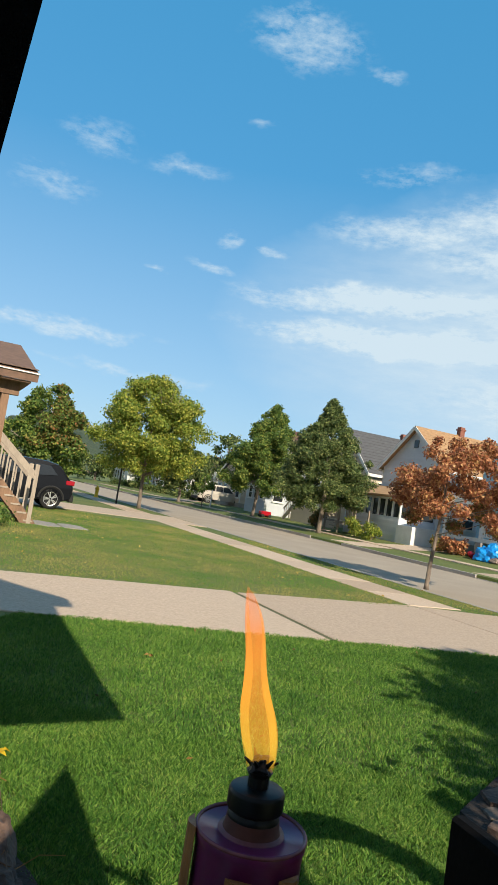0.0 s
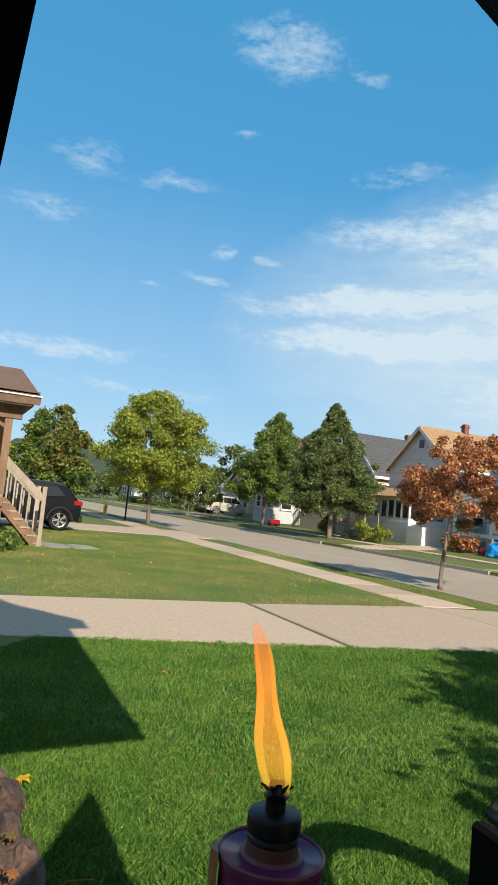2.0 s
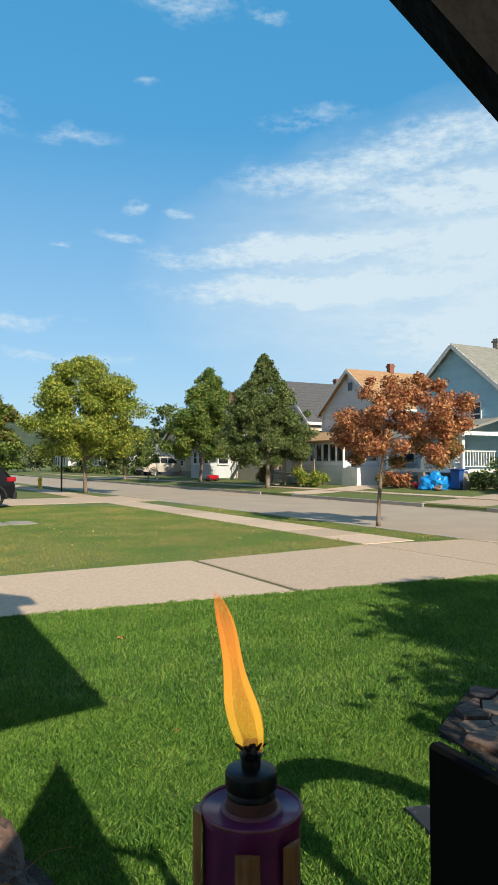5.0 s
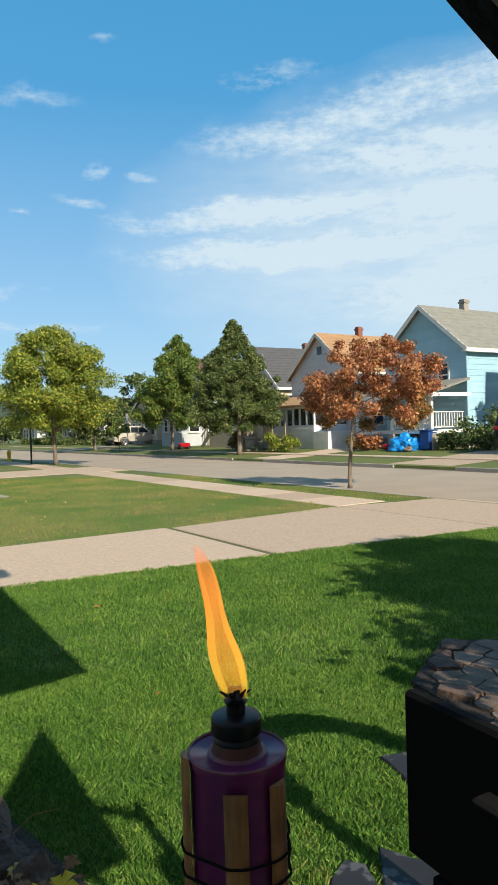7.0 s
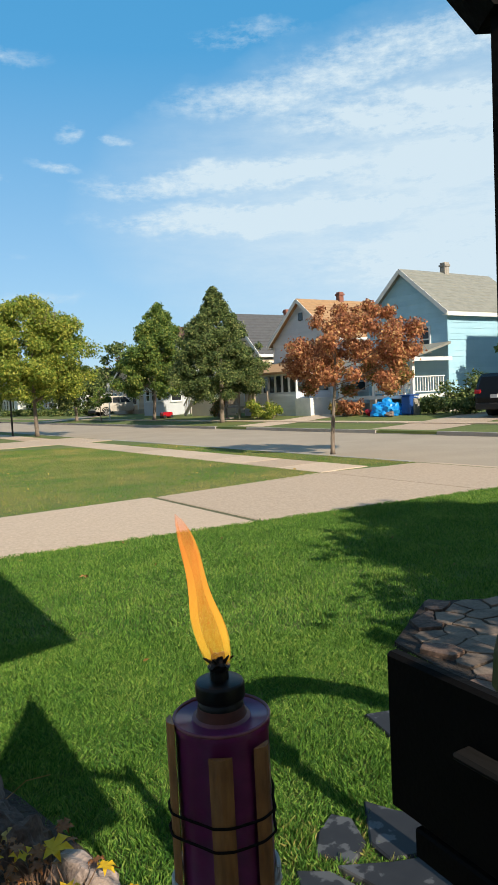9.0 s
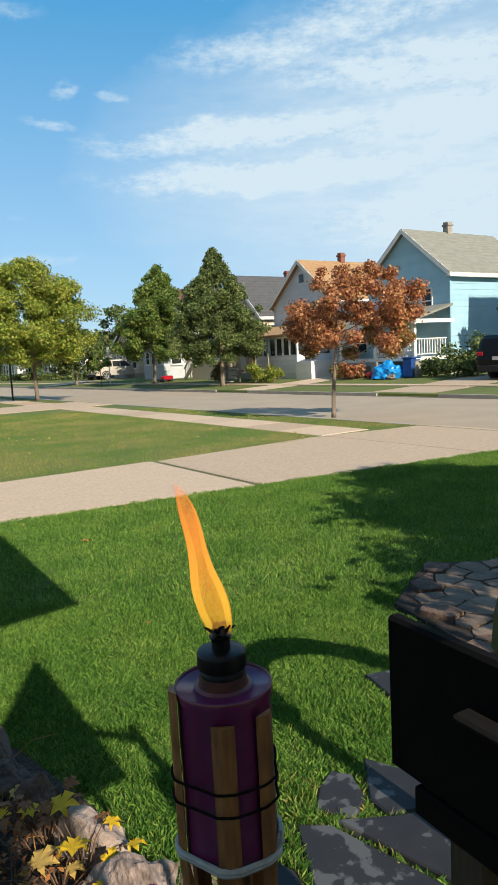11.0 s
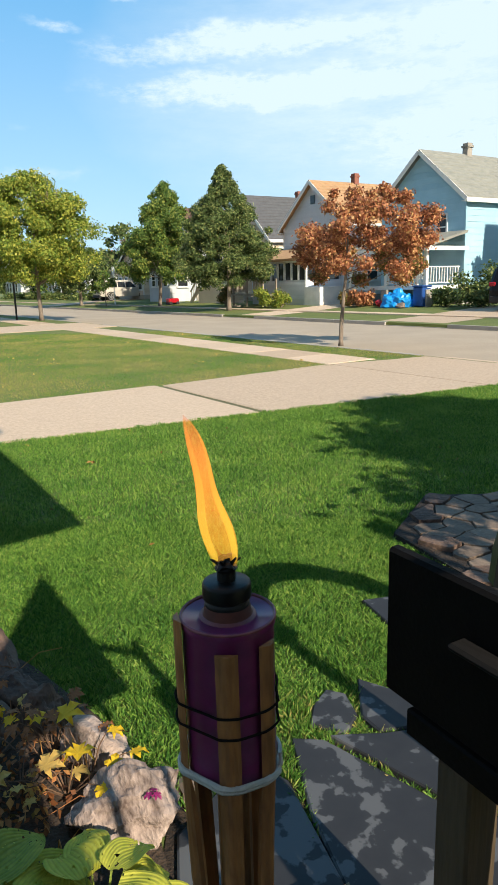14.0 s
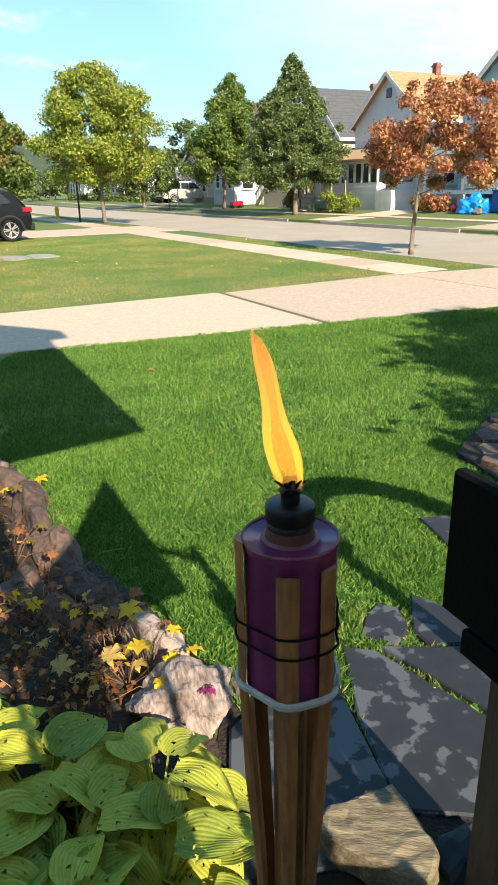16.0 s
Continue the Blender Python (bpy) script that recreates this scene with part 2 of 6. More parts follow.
def ribbed(m):
    """Adds parallel veins, and small eaten holes, to a leaf material; the leaf's map runs -1 to 1 across."""
    nt = m.node_tree
    bs = nt.nodes["Principled BSDF"]
    ramp = [n for n in nt.nodes if n.type == "VALTORGB"][0]
    uv, sp, sn, mr = nt.nodes.new("ShaderNodeUVMap"), nt.nodes.new("ShaderNodeSeparateXYZ"), nt.nodes.new("ShaderNodeMath"), nt.nodes.new("ShaderNodeMapRange")
    mul, mix = nt.nodes.new("ShaderNodeMath"), nt.nodes.new("ShaderNodeMix")
    nt.links.new(uv.outputs[0], sp.inputs[0])
    mul.operation, mul.inputs[1].default_value, sn.operation = "MULTIPLY", 40.0, "SINE"
    nt.links.new(sp.outputs[0], mul.inputs[0])
    nt.links.new(mul.outputs[0], sn.inputs[0])
    mr.inputs["From Min"].default_value, mr.inputs["From Max"].default_value = -1.0, 0.2
    mr.inputs["To Min"].default_value, mr.inputs["To Max"].default_value = 0.82, 1.0
    nt.links.new(sn.outputs[0], mr.inputs[0])
    mix.data_type, mix.blend_type = "RGBA", "MULTIPLY"
    mix.inputs["Factor"].default_value = 1.0
    nt.links.new(ramp.outputs[0], mix.inputs["A"])
    nt.links.new(mr.outputs[0], mix.inputs["B"])
    bp = nt.nodes.new("ShaderNodeBump")
    bp.inputs["Strength"].default_value, bp.inputs["Distance"].default_value = 0.3, 0.003
    nt.links.new(sn.outputs[0], bp.inputs["Height"])
    nt.links.new(bp.outputs[0], bs.inputs["Normal"])
    nt.links.new(mix.outputs["Result"], bs.inputs["Base Color"])
    tr = [n for n in nt.nodes if n.type == "BSDF_TRANSLUCENT"][0]
    nt.links.new(mix.outputs["Result"], tr.inputs[0])
    tc, nz, gt = nt.nodes.new("ShaderNodeTexCoord"), nt.nodes.new("ShaderNodeTexNoise"), nt.nodes.new("ShaderNodeMath")
    nz.inputs["Scale"].default_value, nz.inputs["Detail"].default_value = 70.0, 1.0
    nt.links.new(tc.outputs["Object"], nz.inputs["Vector"])
    gt.operation, gt.inputs[1].default_value = "GREATER_THAN", 0.672
    nt.links.new(nz.outputs["Fac"], gt.inputs[0])
    old = [n for n in nt.nodes if n.type == "MIX_SHADER"][0]
    hole, mx = nt.nodes.new("ShaderNodeBsdfTransparent"), nt.nodes.new("ShaderNodeMixShader")
    nt.links.new(gt.outputs[0], mx.inputs[0])
    nt.links.new(old.outputs[0], mx.inputs[1])
    nt.links.new(hole.outputs[0], mx.inputs[2])
    nt.links.new(mx.outputs[0], nt.nodes["Material Output"].inputs[0])


M_RIBDARK = leafy("green_ribbed_hosta", (0.46, 0.46, 0.07), (0.2, 0.25, 0.03), (0.56, 0.56, 0.13), 0.3, 5)
ribbed(M_HOSTA)
ribbed(M_RIBDARK)


# ---- mesh helpers ----
def mesh_of(name, verts, faces, mat, smooth=False):
    me = bpy.data.meshes.new(name)
    me.from_pydata([tuple(v) for v in verts], [], faces)
    me.materials.append(mat)
    if smooth:
        me.polygons.foreach_set("use_smooth", [True] * len(me.polygons))
    me.update()
    return me


def part(name, bm, mat, parent, label="", smooth=False):
    """One mesh object under a thing or under a part."""
    me = bpy.data.meshes.new(name)
    bm.to_mesh(me)
    bm.free()
    me.materials.append(mat)
    if smooth:
        me.polygons.foreach_set("use_smooth", [True] * len(me.polygons))
    ob = new(name, me)
    ob.parent = parent
    if label:
        ob["label"] = label
    return ob


def thing(name, m, label, category, group="", kind=""):
    ob = new(name)
    ob.empty_display_size = 0.2
    ob.matrix_basis = m
    return tagged(ob, label, category, group, kind)


def add_box(bm, lo, hi, m=None, bevel=0.0):
    r = bmesh.ops.create_cube(bm, size=1.0)
    lo, hi = Vector(lo), Vector(hi)
    for v in r["verts"]:
        v.co = Vector(((lo[i] + hi[i]) / 2 + v.co[i] * (hi[i] - lo[i])) for i in range(3))
    if bevel:
        bmesh.ops.bevel(bm, geom=list({e for v in r["verts"] for e in v.link_edges}), offset=bevel, segments=1, affect="EDGES")
    elif m:
        for v in r["verts"]:
            v.co = m @ v.co
    return bm


def box(lo, hi, bevel=0.0):
    return add_box(bmesh.new(), lo, hi, None, bevel)


def add_beam(bm, a, b, w, h=None):
    """A straight timber from a to b."""
    a, b, h = Vector(a), Vector(b), h or w
    q = (b - a).to_track_quat("Z", "Y").to_matrix().to_4x4()
    m = Matrix.Translation(a) @ q
    return add_box(bm, (-w / 2, -h / 2, 0), (w / 2, h / 2, (b - a).length), m)


def beam(a, b, w, h=None):
    return add_beam(bmesh.new(), a, b, w, h)


def add_tube(bm, points, radii, sides=8, cap=True):
    """A round tube through points; radii a number or a list."""
    pts = [Vector(p) for p in points]
    rad = radii if isinstance(radii, (list, tuple)) else [radii] * len(pts)
    rings = []
    for i, p in enumerate(pts):
        d = (pts[min(i + 1, len(pts) - 1)] - pts[max(i - 1, 0)]).normalized()
        q = d.to_track_quat("Z", "Y")
        rings.append([bm.verts.new(p + q @ Vector((math.cos(2 * math.pi * k / sides) * rad[i], math.sin(2 * math.pi * k / sides) * rad[i], 0))) for k in range(sides)])
    for r0, r1 in zip(rings, rings[1:]):
        for k in range(sides):
            bm.faces.new((r0[k], r0[(k + 1) % sides], r1[(k + 1) % sides], r1[k]))
    if cap:
        bm.faces.new(rings[0][::-1])
        bm.faces.new(rings[-1])
    return bm


def tube(points, radii, sides=8, cap=True):
    return add_tube(bmesh.new(), points, radii, sides, cap)


def lathe(profile, sides=32):
    """A turned body from (radius, z) pairs."""
    bm = bmesh.new()
    rings = [[bm.verts.new((r * math.cos(2 * math.pi * k / sides), r * math.sin(2 * math.pi * k / sides), z)) for k in range(sides)] for r, z in profile]
    for r0, r1 in zip(rings, rings[1:]):
        for k in range(sides):
            bm.faces.new((r0[k], r0[(k + 1) % sides], r1[(k + 1) % sides], r1[k]))
    bm.faces.new(rings[0][::-1])
    bm.faces.new(rings[-1])
    return bm


def add_prism(bm, outline, z0, z1, inset=0.0):
    """A slab from a plan outline, its top edge drawn in a little."""
    n = len(outline)
    mid = Vector((sum(p[0] for p in outline) / n, sum(p[1] for p in outline) / n))
    lo = [bm.verts.new((p[0], p[1], z0)) for p in outline]
    zm = z1 - inset * 0.8
    up = [bm.verts.new((p[0], p[1], zm)) for p in outline]
    top = []
    for p in outline:
        d = Vector(p[:2]) - mid
        q = mid + d * max(0.0, 1 - inset / max(d.length, 1e-4))
        top.append(bm.verts.new((q.x, q.y, z1)))
    for a, b in ((lo, up), (up, top)):
        for i in range(n):
            bm.faces.new((a[i], a[(i + 1) % n], b[(i + 1) % n], b[i]))
    bm.faces.new(top)
    bm.faces.new(lo[::-1])
    return bm


def rock(size, seed, rough=0.22, sub=3, flat=1.0, facets=5):
    """A broken stone: a ball cut by planes and roughened."""
    bm = bmesh.new()
    bmesh.ops.create_icosphere(bm, subdivisions=sub, radius=1.0)
    rnd = random.Random(seed)
    cuts = [(Vector((rnd.gauss(0, 1), rnd.gauss(0, 1), rnd.gauss(0, 0.8))).normalized(), rnd.uniform(0.5, 0.8)) for _ in range(facets)]
    off = Vector((seed * 3.7, seed * 1.3, seed * 0.7))
    for v in bm.verts:
        p = v.co.copy()
        for d, far in cuts:
            if p.dot(d) > far:
                p -= d * (p.dot(d) - far)
        p += v.co * (noise.noise(v.co * 1.7 + off) * rough + noise.noise(v.co * 5 + off) * rough * 0.35 + noise.noise(v.co * 11 + off) * rough * 0.15)
        v.co = Vector((p.x * size[0], p.y * size[1], p.z * size[2] * flat))
    return bm


# ---- ground, road, drives ----
def ground_sheet():
    prof = [(-2500, 0), (-60, 0), (-12, 0), (-4, 0), (0, 0), (4, 0), (7, 0), (10.6, 0), (10.62, -0.13), (18.2, -0.13), (18.22, 0), (20.5, 0.05), (24, 0.26), (28, 0.3), (60, 0.3), (300, 0.4), (2500, 0.5)]
    ss = [-2500, -100, -20, 0, 5, 10, 15, 20, 30, 45, 60, 80, 120, 300, 2500]
    verts = [cs(c, s, z) for s in ss for c, z in prof]
    n = len(prof)
    faces = [(j * n + i, j * n + i + 1, (j + 1) * n + i + 1, (j + 1) * n + i) for j in range(len(ss) - 1) for i in range(n - 1)]
    tagged(new("ground", mesh_of("ground", verts, faces, M_SOIL)), "mown green lawn with dry yellowish patches", "lawn", kind="structure")


ground_sheet()


def slab(name, outline_cs, z0, z1, mat, parent, inset=0.012):
    return part(name, add_prism(bmesh.new(), [tuple(cs(c, s))[:2] for c, s in outline_cs], z0, z1, inset), mat, parent)


road = tagged(new("road", mesh_of("road", [cs(c, s, z) for s in (-300, -60, 0, 20, 40, 80, 500) for c, z in ((10.64, -0.122), (14.4, -0.075), (18.18, -0.122))],
              [(j * 3 + i, j * 3 + i + 1, j * 3 + i + 4, j * 3 + i + 3) for j in range(6) for i in range(2)], M_ROAD)), "light grey worn asphalt residential street", "road", kind="structure")
for c0, c1 in ((10.5, 10.66), (18.14, 18.32)):
    k = tagged(new("kerb"), "low concrete kerb along the street", "kerb", kind="structure")
    s = -20.0
    while s < 90:
        gap = (c0 < 12 and (5.2 < s + 1 < 9.4 or 26 < s + 1 < 31)) or (c0 > 12 and (27.2 < s + 1 < 30.2 or 16.5 < s + 1 < 20))
        slab("kerb_stone", [(c0, s), (c1, s), (c1, s + 2.98), (c0, s + 2.98)], -0.16, -0.1 if gap else 0.012, M_KERB, k)
        s += 3.0

drive = tagged(new("driveway"), "pale concrete driveway with a dark open joint", "driveway", kind="structure")
NEAR = lambda c: 7.32 - 0.115 * c
for a, b in ((-9, -4.5), (-4.44, -0.02), (0.04, 4.45), (4.55, 8.2)):
    slab("concrete_slab", [(a, NEAR(a)), (b, NEAR(b)), (b, 9.85 + max(0, b - 6) * 0.12), (a, 9.78)], -0.1, 0.014, M_CONC, drive)
slab("concrete_slab", [(8.24, NEAR(8.24)), (10.45, 5.6), (10.45, 9.75), (9.5, 9.85), (8.24, 10.1)], -0.1, 0.012, M_CONC, drive)
part("apron", (lambda bm: [bm.faces.new([bm.verts.new(cs(*p)) for p in q]) for q in ([(10.47, 5.4, 0.01), (11.5, 4.8, -0.105), (11.5, 10.0, -0.105), (10.47, 9.7, 0.01)],)] and bm)(bmesh.new()), M_CONC, drive)
slab("joint_fill", [(-9, NEAR(-9) + 0.02), (10.4, 6.2), (10.4, 9.6), (-9, 9.7)], -0.11, 0.004, M_JOINT, drive, 0.0)

walkway = tagged(new("pavement"), "narrow concrete sidewalk along the lawn", "sidewalk", kind="structure")
s = 10.14
while s < 95:
    slab("concrete_slab", [(8.22, s), (9.45, s), (9.45, s + 1.47), (8.22, s + 1.47)], -0.08, 0.012 + 0.0015 * math.sin(s * 2.1), M_CONC, walkway)
    s += 1.5
s = 5.0
while s > -20:
    slab("concrete_slab", [(8.22, s - 1.47), (9.45, s - 1.47), (9.45, s), (8.22, s)], -0.08, 0.012, M_CONC, walkway)
    s -= 1.5
far_walk = tagged(new("far_pavement"), "concrete sidewalk in front of the houses", "sidewalk", kind="structure")
s = -10.0
while s < 95:
    slab("concrete_slab", [(20.9, s), (22.1, s), (22.1, s + 2.96), (20.9, s + 2.96)], 0.0, 0.125, M_CONC, far_walk)
    s += 3.0
for nm, c0, c1, s0, s1, z in (("neighbour_driveway", -6, 10.45, 26.2, 30.6, 0.016), ("blue_house_driveway", 18.4, 32, 16.6, 19.8, 0.32), ("grey_house_driveway", 18.4, 26, 27.4, 30.0, 0.3), ("far_driveway", 18.4, 32, 62.0, 66.0, 0.3)):
    d = tagged(new(nm), "pale concrete driveway across the lawn", "driveway", kind="structure")
    prof = [(c0, 0.014)] if c0 < 10 else [(18.35, 0.0), (20.5, 0.065), (24, 0.275), (28, 0.315)]
    if c0 < 10:
        slab("concrete_slab", [(c0, s0), (c1, s0), (c1, s1), (c0, s1)], -0.1, 0.016, M_CONC, d)
    else:
        pr = [p for p in prof if p[0] < c1] + [(c1, 0.32)]
        bm = bmesh.new()
        rows = [[bm.verts.new(cs(c, q, zz)) for q in (s0, s1)] for c, zz in pr]
        for r0, r1 in zip(rows, rows[1:]):
            bm.faces.new((r0[0], r1[0], r1[1], r0[1]))
        part("concrete_slab", bm, M_CONC, d)


# ---- sky with thin cloud, far hill ----
def cloud_sheet():
    """A far curved sheet of thin cloud in front of the open sky; its map holds bearing and height in degrees."""
    az, el, R = list(range(-75, 80, 5)), list(range(0, 62, 3)), 3500.0
    verts, uv = [], []
    for e in el:
        for a in az:
            ra, re = radians(a), radians(e)
            verts.append((R * math.sin(ra) * math.cos(re), R * math.cos(ra) * math.cos(re), 1.5 + R * math.sin(re)))
            uv.append((a, e))
    n = len(az)
    faces = [(j * n + i, j * n + i + 1, (j + 1) * n + i + 1, (j + 1) * n + i) for j in range(len(el) - 1) for i in range(n - 1)]
    m = bpy.data.materials.new("thin_cloud")
    m.use_nodes = True
    nt = m.node_tree
    nt.nodes.remove(nt.nodes["Principled BSDF"])
    L = nt.links.new

    def math_node(op, a, b=None, c=None, clamp=False):
        nd = nt.nodes.new("ShaderNodeMath")
        nd.operation, nd.use_clamp = op, clamp
        for i, v in enumerate((a, b, c)):
            if v is None:
                continue
            if isinstance(v, (int, float)):
                nd.inputs[i].default_value = v
            else:
                L(v, nd.inputs[i])
        return nd.outputs[0]

    uvn = nt.nodes.new("ShaderNodeUVMap")
    sep = nt.nodes.new("ShaderNodeSeparateXYZ")
    L(uvn.outputs[0], sep.inputs[0])

    def fbm(sx, sy, detail, rough=0.6, off=0.0):
        mp, nz = nt.nodes.new("ShaderNodeMapping"), nt.nodes.new("ShaderNodeTexNoise")
        mp.inputs["Scale"].default_value, mp.inputs["Location"].default_value = (sx, sy, 1), (off, off * 0.7, off)
        L(uvn.outputs[0], mp.inputs[0])
        L(mp.outputs[0], nz.inputs["Vector"])
        nz.inputs["Scale"].default_value, nz.inputs["Detail"].default_value, nz.inputs["Roughness"].default_value = 1.0, detail, rough
        return nz.outputs["Fac"]

    wob = math_node("MULTIPLY_ADD", fbm(0.18, 0.3, 4, 0.6, 3.1), 3.0, -1.5)
    y = math_node("ADD", sep.outputs[1], wob)
    x = math_node("MULTIPLY_ADD", fbm(0.16, 0.25, 3, 0.6, 9.2), 4.0, math_node("SUBTRACT", sep.outputs[0], 2.0))
    total = None
    # bearing, height, half width, half height, lean, weight
    for a0, e0, w, h, lean, wt in CLOUDS:
        dx = math_node("SUBTRACT", x, a0)
        dy = math_node("MULTIPLY_ADD", dx, -lean, math_node("SUBTRACT", y, e0))
        q = math_node("ADD", math_node("POWER", math_node("MULTIPLY", dx, 1.0 / w), 2.0), math_node("POWER", math_node("MULTIPLY", dy, 1.0 / h), 2.0))
        g = math_node("MULTIPLY", math_node("POWER", math_node("SUBTRACT", 1.0, q, clamp=True), 1.3), wt)
        total = g if total is None else math_node("MAXIMUM", total, g)
    n1 = math_node("MULTIPLY_ADD", fbm(0.22, 0.8, 9, 0.62, 1.7), 2.0, -1.0)
    n2 = math_node("MULTIPLY_ADD", fbm(0.6, 1.5, 8, 0.68, 5.0), 1.3, -0.65)
    n3 = math_node("MULTIPLY_ADD", fbm(1.5, 2.6, 5, 0.55, 7.3), 1.3, -0.65)
    body = math_node("ADD", math_node("MULTIPLY_ADD", total, 0.75, 0.0), math_node("ADD", math_node("MULTIPLY", n1, 0.75), math_node("MULTIPLY_ADD", n3, 0.6, math_node("MULTIPLY", n2, 1.5))))
    body = math_node("MULTIPLY", math_node("MULTIPLY", body, 0.5, clamp=True), math_node("MULTIPLY", total, 1.8, clamp=True))
    haze = math_node("MULTIPLY", math_node("SUBTRACT", 1.0, math_node("MULTIPLY", sep.outputs[1], 1 / 26.0), clamp=True), 0.42)
    vx = math_node("MULTIPLY", math_node("SUBTRACT", x, 26.0), 1 / 40.0)
    vy = math_node("MULTIPLY", math_node("SUBTRACT", y, 15.0), 1 / 14.0)
    veil = math_node("SUBTRACT", 1.0, math_node("ADD", math_node("POWER", vx, 2.0), math_node("POWER", vy, 2.0)), clamp=True)
    veil = math_node("MULTIPLY", veil, math_node("MULTIPLY_ADD", fbm(0.13, 0.5, 8, 0.66, 2.2), 1.15, 0.15))
    haze = math_node("ADD", haze, veil)
    fac = math_node("ADD", math_node("MULTIPLY", body, 1.25), haze, clamp=True)
    fac = math_node("MINIMUM", fac, 0.92)
    em, tr, mx = nt.nodes.new("ShaderNodeEmission"), nt.nodes.new("ShaderNodeBsdfTransparent"), nt.nodes.new("ShaderNodeMixShader")
    em.inputs[0].default_value, em.inputs[1].default_value = (0.75, 0.89, 0.97, 1), 0.72
    L(fac, mx.inputs[0])
    L(tr.outputs[0], mx.inputs[1])
    L(em.outputs[0], mx.inputs[2])
    L(mx.outputs[0], nt.nodes["Material Output"].inputs[0])
    me = mesh_of("cloud_backdrop", verts, faces, m)
    lay = me.uv_layers.new(name="UVMap")
    for lp in me.loops:
        lay.data[lp.index].uv = uv[lp.vertex_index]
    tagged(new("backdrop", me), "thin white streaky clouds in a blue sky", "clouds", kind="structure")


CLOUDS = [(-1, 17.2, 15, 1.5, 0.05, 1.0), (2, 14.2, 17, 1.7, 0.0, 1.0), (6, 23.4, 15, 1.8, 0.1, 1.0), (15, 25.2, 14, 1.9, 0.04, 0.8), (14, 20.8, 15, 2.3, -0.04, 0.8), (19, 17.4, 15, 2.4, 0.05, 0.7), (-9.3, 35.2, 6.8, 2.5, -0.03, 0.75), (-2, 33.7, 2.4, 0.8, -0.1, 0.6),
          (-27, 11.2, 11, 0.9, 0.02, 0.7), (-20, 8.6, 9, 0.7, 0.0, 0.5), (-25.5, 25.8, 4, 1.5, 0.0, 0.5), (-28.3, 21.6, 4, 1.6, 0.0, 0.5), (-18, 25, 4.2, 1.1, 0.0, 0.5), (-9.6, 20, 2.0, 0.55, 0.0, 0.75), (-13.8, 20.5, 1.8, 0.8, 0.1, 0.75),
          (-14.6, 18.2, 2.4, 0.6, -0.1, 0.75), (-19, 17.2, 1.5, 0.4, 0.0, 0.5), (-12.2, 29.2, 1.6, 0.5, 0.1, 0.5), (1, 26.6, 6, 0.9, 0.05, 0.5), (17, 10, 15, 3.0, 0.0, 0.55), (36, 18, 15, 6, 0.0, 0.9), (-52, 18, 18, 4, 0.0, 0.8)]
cloud_sheet()


def warm_fill_dome():
    """Glowing unseen dome overhead and behind, added to warm shade; open at the sun."""
    R, verts, faces = 3600.0, [], []
    az, el = list(range(75, 290, 5)), list(range(0, 90, 5))
    for e in el:
        for a in az:
            ra, re = radians(a), radians(e)
            verts.append((R * math.sin(ra) * math.cos(re), R * math.cos(ra) * math.cos(re), 1.5 + R * math.sin(re)))
    n = len(az)
    for j in range(len(el) - 1):
        for i in range(n - 1):
            f = (j * n + i, (j + 1) * n + i, (j + 1) * n + i + 1, j * n + i + 1)
            mid = sum((Vector(verts[k]) for k in f), Vector()).normalized()
            if mid.angle(SUN_DIR) > radians(12):
                faces.append(f)
    # Beige glow mixed by noise, an added fill for the too-blue shade
    m = bpy.data.materials.new("warm_fill_glow")
    m.use_nodes = True
    nt = m.node_tree
    nt.nodes.remove(nt.nodes["Principled BSDF"])
    tc, nz, mr = nt.nodes.new("ShaderNodeTexCoord"), nt.nodes.new("ShaderNodeTexNoise"), nt.nodes.new("ShaderNodeMapRange")
    nz.inputs["Scale"].default_value, nz.inputs["Detail"].default_value = 0.0014, 6.0
    nt.links.new(tc.outputs["Object"], nz.inputs["Vector"])
    mr.inputs["From Min"].default_value, mr.inputs["From Max"].default_value = 0.3, 0.7
    mr.inputs["To Min"].default_value, mr.inputs["To Max"].default_value = 0.3, 0.75
    nt.links.new(nz.outputs["Fac"], mr.inputs[0])
    em, tr, mx = nt.nodes.new("ShaderNodeEmission"), nt.nodes.new("ShaderNodeBsdfTransparent"), nt.nodes.new("ShaderNodeMixShader")
    em.inputs[0].default_value, em.inputs[1].default_value = (0.47, 0.41, 0.36, 1), 0.62
    nt.links.new(mr.outputs[0], mx.inputs[0])
    nt.links.new(tr.outputs[0], mx.inputs[1])
    nt.links.new(em.outputs[0], mx.inputs[2])
    nt.links.new(mx.outputs[0], nt.nodes["Material Output"].inputs[0])
    tagged(new("backdrop_fill_dome", mesh_of("clouds", verts, faces, m, True)), "unseen glowing dome added to warm the light in the shade", "clouds", kind="structure")


warm_fill_dome()


def hill():
    verts, faces = [], []
    n = 300
    for i in range(n + 1):
        a = -72 + 60 * i / n
        h = 33 * math.exp(-((a + 26) / 6) ** 2) + 8 * math.exp(-((a + 22) / 6) ** 2) + 3 + 3.0 * noise.noise((a * 0.6, 0, 0)) + 2.2 * noise.noise((a * 2.3, 1, 0)) + 1.4 * noise.noise((a * 5.1, 2, 0))
        for r, z in ((420, 0.2), (470, h * 0.7), (540, h), (700, h * 0.8), (760, 0)):
            verts.append((r * math.sin(radians(a)), r * math.cos(radians(a)), z))
    for i in range(n):
        for j in range(4):
            faces.append((i * 5 + j, (i + 1) * 5 + j, (i + 1) * 5 + j + 1, i * 5 + j + 1))
    tagged(new("backdrop_hill", mesh_of("hill", verts, faces, M_HILL, True)), "distant wooded hill behind the houses", "hill", kind="structure")


hill()


